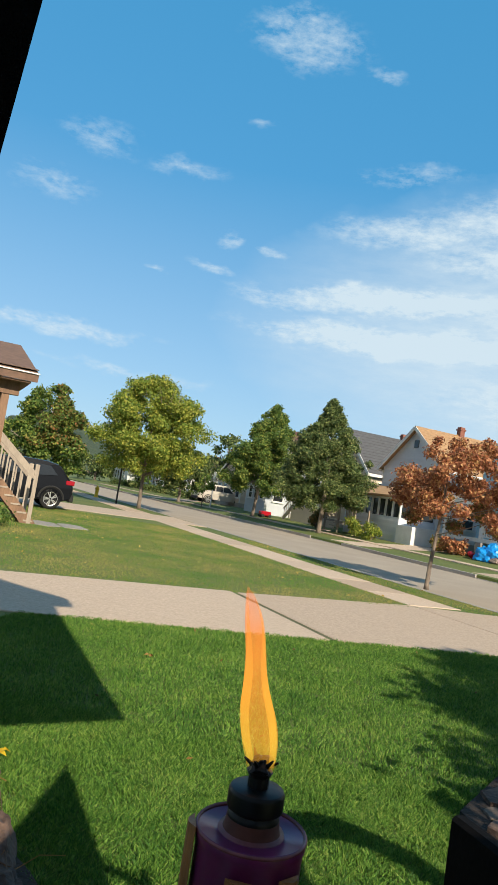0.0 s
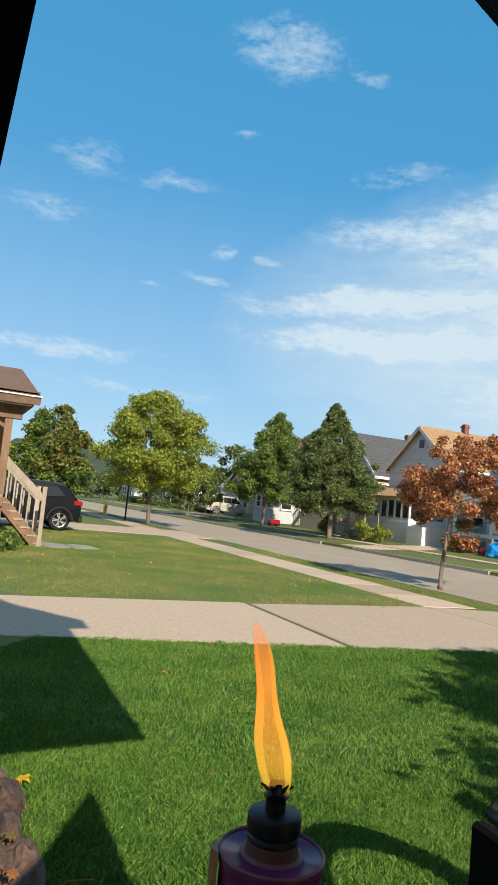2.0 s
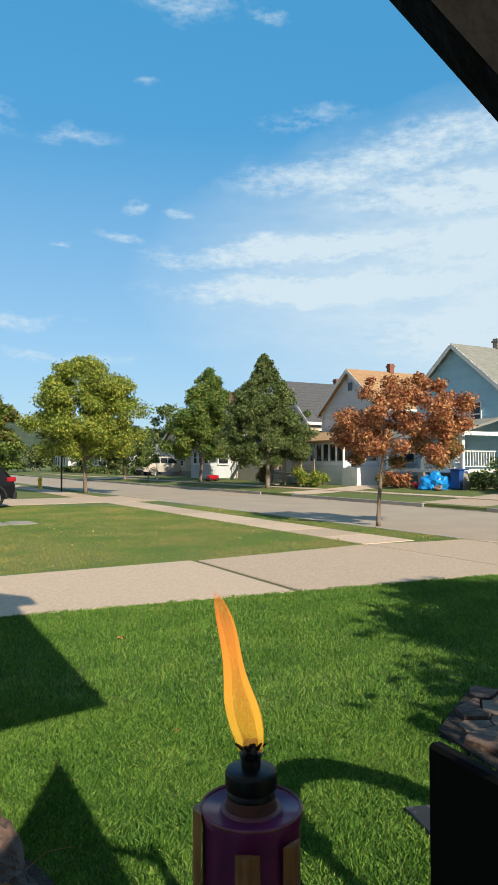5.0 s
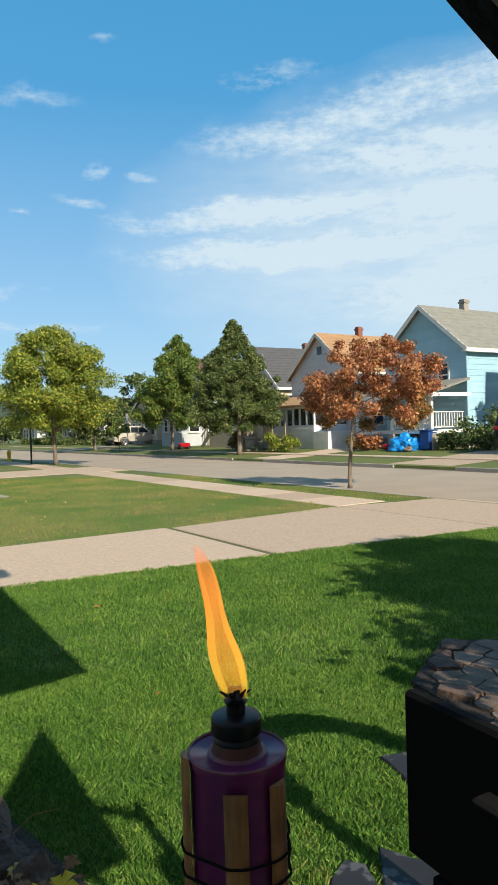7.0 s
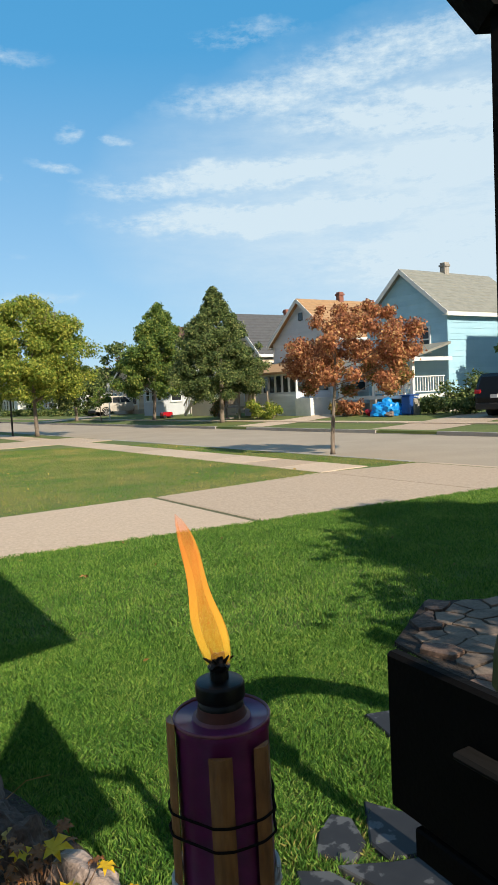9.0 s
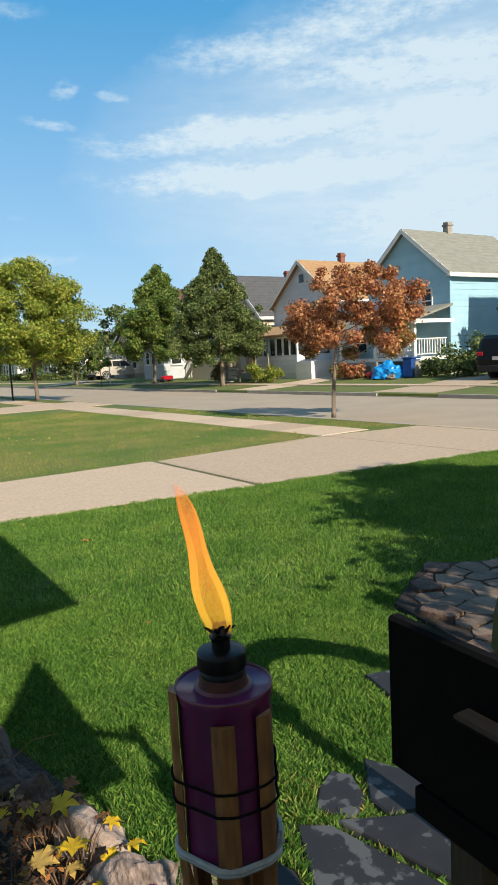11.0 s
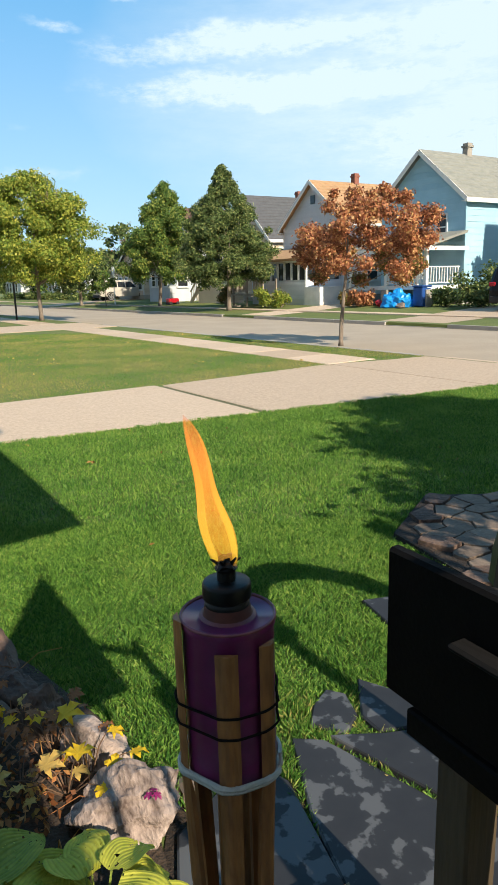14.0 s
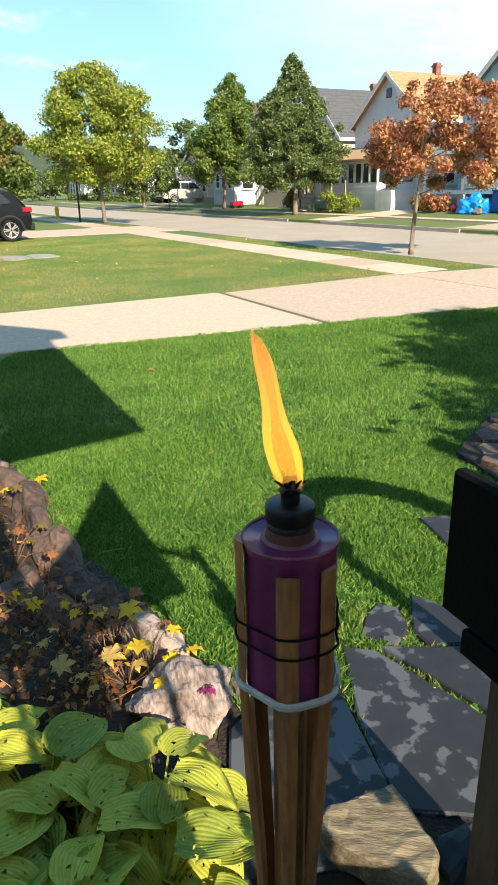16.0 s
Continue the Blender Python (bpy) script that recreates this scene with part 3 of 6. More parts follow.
# ---- trees ----
def leaf_cloud(centres, count, size, rnd, squash=0.8):
    """Many small folded leaves lying round clump centres (x, y, z, radius)."""
    weights = np.array([c[3] ** 2 for c in centres])
    pick = rnd.choice(len(centres), size=count, p=weights / weights.sum())
    cen = np.array(centres)[pick]
    d = rnd.normal(size=(count, 3))
    d /= np.linalg.norm(d, axis=1)[:, None]
    rad = cen[:, 3] * rnd.uniform(0.2, 1.0, count) ** 0.6 * rnd.normal(1.0, 0.16, count)
    p = cen[:, :3] + d * rad[:, None] * np.array([1, 1, squash])
    nrm = d + np.array([0, 0, 0.35]) + rnd.normal(size=(count, 3)) * 0.75
    nrm /= np.linalg.norm(nrm, axis=1)[:, None]
    a = np.cross(nrm, rnd.normal(size=(count, 3)))
    a /= np.linalg.norm(a, axis=1)[:, None]
    b = np.cross(nrm, a)
    sz = size * rnd.uniform(0.6, 1.3, count)[:, None]
    v = np.stack([p, p + a * sz * 0.45 + b * sz * 0.33 + nrm * sz * 0.08, p + a * sz, p + a * sz * 0.45 - b * sz * 0.33 + nrm * sz * 0.08], 1).reshape(-1, 3)
    return v


def quads(name, v, mat):
    me = bpy.data.meshes.new(name)
    n = len(v) // 4
    me.vertices.add(len(v))
    me.vertices.foreach_set("co", v.astype(np.float32).ravel())
    me.loops.add(n * 4)
    me.loops.foreach_set("vertex_index", np.arange(n * 4, dtype=np.int32))
    me.polygons.add(n)
    me.polygons.foreach_set("loop_start", np.arange(0, n * 4, 4, dtype=np.int32))
    me.polygons.foreach_set("loop_total", np.full(n, 4, dtype=np.int32))
    me.materials.append(mat)
    me.update(calc_edges=True)
    me.validate()
    return me


def tree(name, m, label, height, width, bottom, mat, seed, leaves=6000, leaf=0.16, shape="round", trunk=0.09, lean=(0, 0), clumps=70, twigs=0, mat2=None, off=(0, 0), clump=1.0, turned=None):
    """A tapered trunk with limbs, and a crown of leaf clumps with gaps."""
    rnd, rr = np.random.default_rng(seed), random.Random(seed)
    top = thing(name, m, label, "tree")
    ch = height - bottom
    path = [Vector((lean[0] * f + 0.03 * math.sin(f * 7 + seed), lean[1] * f + 0.03 * math.cos(f * 6 + seed), (bottom + ch * 0.72) * f)) for f in (0, 0.04, 0.2, 0.4, 0.6, 0.8, 1.0)]
    part("trunk", tube(path, [trunk * 1.35, trunk * 1.05, trunk * 0.95, trunk * 0.8, trunk * 0.6, trunk * 0.4, trunk * 0.15], 10), M_BARK, top, smooth=True)
    cen = []
    for _ in range(clumps):
        f = rr.random() ** 0.85
        if shape == "cone":
            env = (0.55 + 0.45 * min(1, f / 0.18)) * (1 - f) ** 0.75 * 1.05 + 0.05
        elif shape == "oval":
            env = math.sin(math.pi * min(0.97, 0.2 + 0.76 * f)) ** 0.7
        elif shape == "egg":
            env = min(1.0, 0.72 + 1.4 * f) * (1 - f ** 1.9) + 0.06
        else:
            env = math.sin(math.pi * min(0.95, 0.22 + 0.7 * f)) ** 0.6
        env *= rr.uniform(0.85, 1.15)
        a, q = rr.uniform(0, 2 * math.pi), env * width / 2 * math.sqrt(rr.uniform(0.2, 1))
        z = bottom + ch * f
        r = clump * width * rr.uniform(0.06, 0.14) * (0.4 + 0.65 * env)
        z -= f * r * 0.8
        cen.append((off[0] + lean[0] * z / height * 1.3 + math.cos(a) * max(0, q - r * 0.5), off[1] + lean[1] * z / height * 1.3 + math.sin(a) * max(0, q - r * 0.5), z, r))
    for i in range(min(14, clumps)):
        c = cen[i]
        f = max(0.3, min(0.92, (c[2] - 0.22 * ch) / (bottom + ch * 0.72)))
        k = f * 6
        b0 = Vector((lean[0] * f, lean[1] * f, (bottom + ch * 0.72) * f))
        e = Vector(c[:3])
        part("limb", tube([b0, b0.lerp(e, 0.5) + Vector((0, 0, -0.05 * ch * 0.3)), e], [trunk * 0.42 * (1.1 - f), trunk * 0.22, trunk * 0.06], 6), M_BARK, top, smooth=True)
    v = leaf_cloud(cen, leaves, leaf, rnd)
    crown = new("crown", quads("crown", v, mat))
    crown.parent = top
    if mat2:
        v = leaf_cloud([c for c in cen if (turned(c) if turned else rr.random() < 0.3)] or cen[:3], leaves // 5, leaf, rnd)
        part2 = new("turned_leaves", quads("turned_leaves", v, mat2))
        part2.parent = top
    if twigs:
        for _ in range(twigs):
            a, q = rr.uniform(0, 6.28), width * rr.uniform(0.0, 0.3)
            p = Vector((math.cos(a) * q, math.sin(a) * q, height * (0.9 - 0.5 * (q / width) ** 1)))
            part("twig", tube([p, p + Vector((math.cos(a) * 0.2 + rr.uniform(-0.2, 0.2), math.sin(a) * 0.2, rr.uniform(0.45, 0.85)))], [0.011, 0.003], 4), M_BARK, top)
    return top


def across(dx):
    return Matrix.Translation((dx, 0, 0))


tree("maple_tree", across(0.42) @ at_cs(9.6, 35.2), "yellow-green street maple with bare twigs at the top", 7.2, 6.0, 2.0, M_YELLEAF, 3, 66000, 0.125, "oval", 0.1, clumps=210, twigs=70, clump=0.86)
tree("street_tree", across(0.5) @ at_cs(21.2, 46.0, 0.06), "green street tree with an open irregular crown", 8.6, 6.4, 1.9, M_GREENLEAF, 8, 56000, 0.15, "egg", 0.12, (0.5, -0.3), clumps=150, clump=0.88)
tree("pear_tree", across(0.32) @ at_cs(20.3, 34.4, 0.05), "dense dark green cone-shaped street tree", 7.9, 5.6, 1.5, M_DARKLEAF, 12, 95000, 0.115, "egg", 0.13, clumps=380, clump=0.72, off=(-0.15, 0.1))
tree("red_maple_tree", across(0.08) @ at_cs(10.85, 12.98), "young maple with rust-red autumn leaves", 3.75, 3.75, 1.5, M_REDLEAF, 23, 30000, 0.075, "round", 0.052, (0.14, -0.1), 84, mat2=M_TURNLEAF, off=(0.42, -0.12), clump=0.66, turned=lambda c: c[2] < 2.2 and c[0] > 0.2)
tree("turning_tree", Matrix.Translation((-21.5, 45.0, 0)), "large green tree turning red at one side", 7.3, 6.2, 0.9, M_GREENLEAF, 31, 26000, 0.2, "oval", 0.2, clumps=120, mat2=M_TURNLEAF, turned=lambda c: 0.0 < c[0] < 2.6 and c[2] > 2.8, clump=0.85)
tree("small_tree", at_cs(31.0, 71.0, 0.2), "small dark green tree with brownish tips", 6.8, 6.5, 1.2, M_DARKLEAF, 41, 5000, 0.22, "round", 0.1, mat2=M_REDLEAF)
tree("small_tree", at_cs(27.0, 55.0, 0.3), "dark green yard tree beside a house", 6.0, 5.0, 1.2, M_DARKLEAF, 43, 5000, 0.24, "round", 0.12)
tree("small_tree", Matrix.Translation((-15.3, 60.0, 0.05)), "low dark green tree behind the street maple", 5.0, 6.0, 1.3, M_DARKLEAF, 45, 14000, 0.2, "round", 0.14, clumps=70)
tree("sapling", at_cs(20.0, 52.0, 0.05), "thin young street sapling", 2.8, 1.6, 1.3, M_GREENLEAF, 47, 1200, 0.16, "round", 0.04, clumps=20)
# Unseen tree; its crown is placed to dapple the lawn and terrace
tree("shade_tree", Matrix.Translation((6.75, 0.6, 0)), "unseen broad tree beside the house, placed to shade the lawn", 5.9, 8.5, 0.9, M_GREENLEAF, 53, 40000, 0.17, "cone", 0.16, clumps=150, clump=0.9)
for i, (c, s, h, w) in enumerate(((30, 72, 8, 8), (27, 84, 9, 9), (6, 66, 5, 6), (30, 98, 10, 11), (3, 84, 9, 9), (40, 60, 9, 8), (24, 112, 4.5, 9), (4, 108, 10, 11), (44, 48, 9, 7))):
    tree("far_tree", at_cs(c, s, 0.2), "distant green tree among the houses", h, w, 0.8, M_GREENLEAF if i % 2 else M_DARKLEAF, 60 + i, 3500, 0.42, "round", 0.2, clumps=46)
tree("yard_tree", at_cs(28.5, 19.6, 0.3), "green shrubby tree beside the pale blue house", 4.3, 2.8, 1.2, M_GREENLEAF, 77, 4000, 0.17, "round", 0.08, clumps=40)


def bush(m, label, w, h, mat, seed, leaves=1500, leaf=0.13):
    rnd, rr = np.random.default_rng(seed), random.Random(seed)
    top = thing("shrub", m, label, "shrub")
    cen = [(rr.uniform(-w / 2, w / 2) * 0.8, rr.uniform(-w / 2, w / 2) * 0.6, rr.uniform(0.18, 0.8) * h, rr.uniform(0.16, 0.26) * w) for _ in range(14)]
    part("stems", (lambda bm: [add_tube(bm, [(0, 0, 0), c[:3]], [0.02, 0.008], 4) for c in cen] and bm)(bmesh.new()), M_BARK, top)
    v = leaf_cloud(cen, leaves, leaf, rnd)
    v[:, 2] = np.maximum(v[:, 2], 0.01)
    ob = new("foliage", quads("foliage", v, mat))
    ob.parent = top


# ---- houses ----
def siding(parent, mat, pts, z0, top_of, course=0.2, out=0.02):
    """Lapped boards on a wall from pts[0] to pts[1]; top_of(f) gives the wall's top along it."""
    a, b = Vector(pts[0]).to_3d(), Vector(pts[1]).to_3d()
    d = (b - a).normalized()
    nrm = Vector((d.y, -d.x, 0))
    n = 40
    tops = [top_of(i / n) for i in range(n + 1)]
    z = z0
    while z < max(tops):
        inside = [i / n for i in range(n + 1) if tops[i] > z + course * 0.5]
        if inside:
            f0, f1 = inside[0], inside[-1]
            p, q = a.lerp(b, f0), a.lerp(b, f1)
            zt = min(z + course, max(tops))
            bm = bmesh.new()
            vs = [bm.verts.new(w) for w in ((p + nrm * out) + Vector((0, 0, z)), (q + nrm * out) + Vector((0, 0, z)), (q + nrm * 0.003) + Vector((0, 0, zt)), (p + nrm * 0.003) + Vector((0, 0, zt)), p + Vector((0, 0, z)), q + Vector((0, 0, z)))]
            bm.faces.new(vs[:4])
            bm.faces.new((vs[4], vs[5], vs[1], vs[0]))
            part("siding_board", bm, mat, parent)
        z += course


def window(parent, m, w, h, rows=2, mat=None):
    """A sash window set on a wall; m has x across, y out of the wall, z up."""
    win = part("window", (lambda bm: [add_box(bm, *b) for b in (((-w / 2, -0.02, 0), (-w / 2 + 0.07, 0.05, h)), ((w / 2 - 0.07, -0.02, 0), (w / 2, 0.05, h)), ((-w / 2, -0.02, h - 0.08), (w / 2, 0.055, h)), ((-w / 2, -0.02, 0), (w / 2, 0.05, 0.07)), ((-w / 2, -0.02, h / 2 - 0.03), (w / 2, 0.045, h / 2 + 0.03)))] and bm)(bmesh.new()), M_WHITE, parent, "white window frame")
    win.matrix_basis = m
    for z0, z1 in ((0.07, h / 2 - 0.03), (h / 2 + 0.03, h - 0.08)):
        part("pane", box((-w / 2 + 0.07, 0.0, z0), (w / 2 - 0.07, 0.02, z1)), M_DARKGLASS, win)
    part("sill", box((-w / 2 - 0.06, -0.02, -0.06), (w / 2 + 0.06, 0.1, -0.005)), M_WHITE, win)
    return win


def house(name, c0, s_mid, width, depth, base, eave, peak, wall_mat, roof_mat, label, chimney=None, chim_mat=None, course=0.2, wins=(), sides=()):
    """A gabled house: front gable at c0 towards the street, ridge running back."""
    h = thing(name, at_cs(c0, s_mid, base), label, "house")
    w, e, p = width / 2, eave - base, peak - base
    bm = bmesh.new()
    ft = [bm.verts.new(v) for v in ((0, -w, -0.4), (0, w, -0.4), (0, w, e), (0, 0, p), (0, -w, e))]
    bk = [bm.verts.new((depth, v.co.y, v.co.z)) for v in ft]
    bm.faces.new(ft[::-1])
    bm.faces.new(bk)
    for i in range(5):
        bm.faces.new((ft[i], ft[(i + 1) % 5], bk[(i + 1) % 5], bk[i]))
    wall = part("wall", bm, wall_mat, h)
    siding(wall, wall_mat, ((0, w), (0, -w)), 0.45, lambda f: e + (p - e) * (1 - abs(2 * f - 1)), course)
    siding(wall, wall_mat, ((0, -w), (depth, -w)), 0.45, lambda f: e, course)
    part("foundation", box((-0.03, -w - 0.03, -0.4), (depth + 0.03, w + 0.03, 0.42)), M_KERB, h, "grey concrete foundation")
    for sg in (-1, 1):
        bm = bmesh.new()
        o, th = 0.32, 0.14
        sl = (p - e) / w
        a, b = Vector((0, 0, p + 0.02)), Vector((0, sg * (w + o), e - sl * o + 0.02))
        n = int(math.hypot(p - e, w + o) / 0.3)
        line = [(a, 0), (b, 0), (b, th)]
        for k in range(n, 0, -1):
            line += [(a.lerp(b, k / n), th + 0.03), (a.lerp(b, (k - 1) / n), th + 0.004)]
        ends = [[bm.verts.new((x, q.y, q.z + dz)) for q, dz in line] for x in (-o, depth + o)]
        for i in range(len(line)):
            j = (i + 1) % len(line)
            bm.faces.new((ends[0][i], ends[0][j], ends[1][j], ends[1][i]))
        bm.faces.new(ends[0])
        bm.faces.new(ends[1][::-1])
        roof = part("roof", bm, roof_mat, h)
        part("rake_board", add_beam(bmesh.new(), (-o - 0.02, a.y, a.z + 0.02), (-o - 0.02, b.y, b.z + 0.02), 0.04, 0.2), M_WHITE, h, "white painted rake board")
        part("fascia", box((-o, b.y - 0.02, b.z - 0.1), (depth + o, b.y + 0.02, b.z + 0.1)), M_WHITE, h, "white eave board")
        part("soffit", box((-o, min(sg * w, b.y), b.z - 0.06), (depth + o, max(sg * w, b.y), b.z - 0.03)), M_WHITE, h)
    for sg in (-1, 1):
        part("corner_board", box((-0.03, sg * w - 0.07, 0.42), (0.05, sg * w + 0.07, e)), M_WHITE if wall_mat != M_BLUESIDING else wall_mat, h)
    if chimney:
        cc, ss, zz = chimney
        ch = part("chimney", box((cc, ss - 0.18, p - 1.2), (cc + 0.36, ss + 0.18, zz - base), 0.02), chim_mat or M_BRICK, h)
        part("chimney_cap", box((cc - 0.04, ss - 0.22, zz - base - 0.22), (cc + 0.4, ss + 0.22, zz - base - 0.12)), chim_mat or M_BRICK, ch)
    for q, z, ww, hh in wins:
        window(h, Matrix(((0, -1, 0, -0.03), (1, 0, 0, q), (0, 0, 1, z), (0, 0, 0, 1))), ww, hh)
    for q, z, ww, hh in sides:
        window(h, Matrix(((1, 0, 0, q), (0, -1, 0, -w - 0.03), (0, 0, 1, z), (0, 0, 0, 1))), ww, hh)
    return h


def balusters(parent, a, b, h, n, mat, w=0.05, name="baluster"):
    """A railing between two points: top and bottom rail, and pickets."""
    a, b = Vector(a), Vector(b)
    up = Vector((0, 0, 1))
    part("top_rail", beam(a + up * h, b + up * h, 0.09, 0.05), mat, parent)
    part("bottom_rail", beam(a + up * 0.12, b + up * 0.12, 0.06, 0.05), mat, parent)
    for i in range(n):
        p = a.lerp(b, (i + 0.5) / n)
        part(name, beam(p + up * 0.12, p + up * h, w), mat, parent)


blue = house("pale_blue_house", 26.7, 25.45, 5.5, 6.6, 0.3, 5.3, 7.55, M_BLUESIDING, M_GREYROOF, "two-storey pale blue house with grey shingle roof", (3.0, 0.0, 8.25), M_STONE, 0.28, wins=((-1.35, 3.0, 0.75, 1.3), (1.0, 3.0, 0.75, 1.3)), sides=((5.6, 3.6, 0.9, 1.1),))
# its porch
part("porch_deck", box((-2.4, -2.75, 0.75), (-0.02, 2.75, 0.92)), M_WHITE, blue, "grey porch deck")
bm = bmesh.new()
vs = [bm.verts.new(v) for v in ((-2.7, -3.0, 2.62), (-2.7, 3.0, 2.62), (-0.03, 3.0, 3.3), (-0.03, -3.0, 3.3), (-2.7, -3.0, 2.74), (-2.7, 3.0, 2.74), (-0.03, 3.0, 3.42), (-0.03, -3.0, 3.42))]
for f in ((0, 1, 2, 3), (7, 6, 5, 4), (0, 4, 5, 1), (1, 5, 6, 2), (3, 2, 6, 7), (0, 3, 7, 4)):
    bm.faces.new([vs[i] for i in f])
part("porch_roof", bm, M_GREYROOF, blue)
part("porch_fascia", box((-2.74, -3.02, 2.5), (-2.69, 3.02, 2.7)), M_WHITE, blue)
part("porch_fascia", box((-2.7, -3.06, 2.5), (-0.03, -3.01, 2.68)), M_WHITE, blue)
for q in (-2.6, 0.0, 2.6):
    part("porch_post", box((-2.42, q - 0.08, 0.92), (-2.26, q + 0.08, 2.55)), M_WHITE, blue)
    part("stone_pier", box((-2.5, q - 0.22, -0.3), (-2.1, q + 0.22, 0.75), 0.03), M_STONE, blue, "rough stone pier")
balusters(blue, (-2.34, -2.55, 0.92), (-2.34, -0.1, 0.92), 0.85, 14, M_WHITE, 0.045)
balusters(blue, (-2.3, -2.6, 0.92), (-0.1, -2.6, 0.92), 0.85, 12, M_WHITE, 0.045)

grey = house("grey_house", 26.5, 34.0, 6.0, 10.5, 0.3, 4.85, 7.25, M_GREYSIDING, M_TANROOF, "one and a half storey grey house with tan shingle roof", (3.1, 0.0, 7.95), M_BRICK, 0.16, wins=((0.0, 3.1, 0.9, 1.2), (1.6, 0.9, 0.8, 1.2)), sides=((2.0, 1.2, 0.9, 1.2),))
part("vent", box((-0.06, -0.22, 5.75), (0.0, 0.22, 6.25), 0.02), M_DARKGLASS, grey, "dark gable vent")
# enclosed porch
pb = part("porch_body", box((-2.6, -2.6, -0.3), (-0.05, 2.9, 1.35)), M_GREYSIDING, grey)
siding(pb, M_GREYSIDING, ((-2.6, 2.9), (-2.6, -2.6)), 0.3, lambda f: 1.3, 0.16)
siding(pb, M_GREYSIDING, ((-2.6, -2.6), (-0.05, -2.6)), 0.3, lambda f: 1.3, 0.16)
part("porch_glazing", box((-2.52, -2.5, 1.35), (-0.1, 2.8, 2.32)), M_DARKGLASS, grey, "dark porch windows")
for i in range(9):
    q = -2.6 + 5.5 * i / 8
    part("mullion", box((-2.62, q - 0.05, 1.35), (-2.5, q + 0.05, 2.35)), M_WHITE, grey)
part("porch_head", box((-2.64, -2.66, 2.32), (-0.03, 2.96, 2.48)), M_WHITE, grey)
bm = bmesh.new()
vs = [bm.verts.new(v) for v in ((-2.95, -2.95, 2.42), (-2.95, 3.25, 2.42), (-0.03, 3.25, 3.15), (-0.03, -2.95, 3.15), (-2.95, -2.95, 2.56), (-2.95, 3.25, 2.56), (-0.03, 3.25, 3.28), (-0.03, -2.95, 3.28))]
for f in ((0, 1, 2, 3), (7, 6, 5, 4), (0, 4, 5, 1), (1, 5, 6, 2), (3, 2, 6, 7), (0, 3, 7, 4)):
    bm.faces.new([vs[i] for i in f])
part("porch_roof", bm, M_TANROOF, grey)
part("white_skirt", box((-2.7, -4.0, -0.1), (-0.4, -2.62, 0.95)), M_WHITE, grey, "white side porch wall")
deck = thing("wooden_deck", at_cs(22.6, 35.6, 0.2), "small grey timber deck with pickets and steps", "deck")
part("deck_boards", box((0, -1.8, 0.62), (1.05, 1.6, 0.72)), M_WOODGREY, deck)
for q in (-1.75, 0.0, 1.55):
    for x in (0.05, 1.0):
        part("post", box((x - 0.05, q - 0.05, -0.1), (x + 0.05, q + 0.05, 1.6)), M_WOODGREY, deck)
balusters(deck, (0.05, 0.0, 0.72), (0.05, 1.55, 0.72), 0.8, 10, M_WOODGREY)
balusters(deck, (0.05, -1.75, 0.72), (0.05, -0.7, 0.72), 0.8, 7, M_WOODGREY)
for i in range(4):
    part("step", box((-0.28 * (i + 1), -0.7, 0.54 - 0.17 * i), (-0.28 * i, 0.0, 0.58 - 0.17 * i)), M_WOODGREY, deck)

dark = house("cream_house", 27.5, 43.2, 6.2, 10.5, 0.3, 4.6, 7.5, M_CREAM, M_DARKROOF, "cream-sided house with charcoal shingle roof", (4.6, 0.0, 8.1), M_BRICK, 0.18, wins=((-1.4, 1.0, 0.9, 1.3), (1.4, 1.0, 0.9, 1.3)), sides=((1.6, 2.4, 1.6, 1.2), (5.5, 2.4, 0.9, 1.2)))
deck2 = thing("wooden_deck", at_cs(24.0, 42.6, 0.2), "tan timber deck with board skirt and stair", "deck")
part("deck_skirt", box((0, -1.6, 0.0), (1.8, 1.6, 1.15)), M_CREAM, deck2, "tan board skirt")
balusters(deck2, (0.05, -1.6, 1.15), (0.05, 1.6, 1.15), 0.75, 9, M_CREAM)
part("stair_stringer", beam((0.1, 1.6, 1.1), (0.1, 3.0, 0.05), 0.08, 0.28), M_CREAM, deck2)
part("stair_rail", beam((0.1, 1.6, 1.95), (0.1, 3.0, 0.85), 0.07, 0.09), M_CREAM, deck2)
for i in range(5):
    part("baluster", beam((0.1, 1.7 + 0.28 * i, 0.95 - 0.21 * i), (0.1, 1.7 + 0.28 * i, 1.8 - 0.22 * i), 0.045), M_CREAM, deck2)
red = house("pale_house", 27.0, 52.9, 6.0, 10.0, 0.3, 5.0, 7.6, M_PALESIDING, M_REDROOF, "pale grey house with red-brown shingle roof", None, None, 0.18, wins=((-1.4, 3.2, 0.8, 1.2), (1.4, 3.2, 0.8, 1.2), (0.0, 0.9, 0.9, 1.3)), sides=((2.0, 3.0, 0.9, 1.2),))
part("porch_body", box((-2.4, -2.9, -0.3), (-0.05, 0.9, 2.4)), M_PALESIDING, red, "white enclosed porch")
for q in (-2.3, -1.2, -0.1):
    window(red, Matrix(((0, -1, 0, -2.43), (1, 0, 0, q), (0, 0, 1, 1.15), (0, 0, 0, 1))), 0.75, 1.05)
window(red, Matrix(((1, 0, 0, -1.25), (0, -1, 0, -2.93), (0, 0, 1, 1.1), (0, 0, 0, 1))), 1.0, 1.0)
part("porch_roof", box((-2.7, -3.15, 2.4), (-0.03, 1.15, 2.6)), M_REDROOF, red)
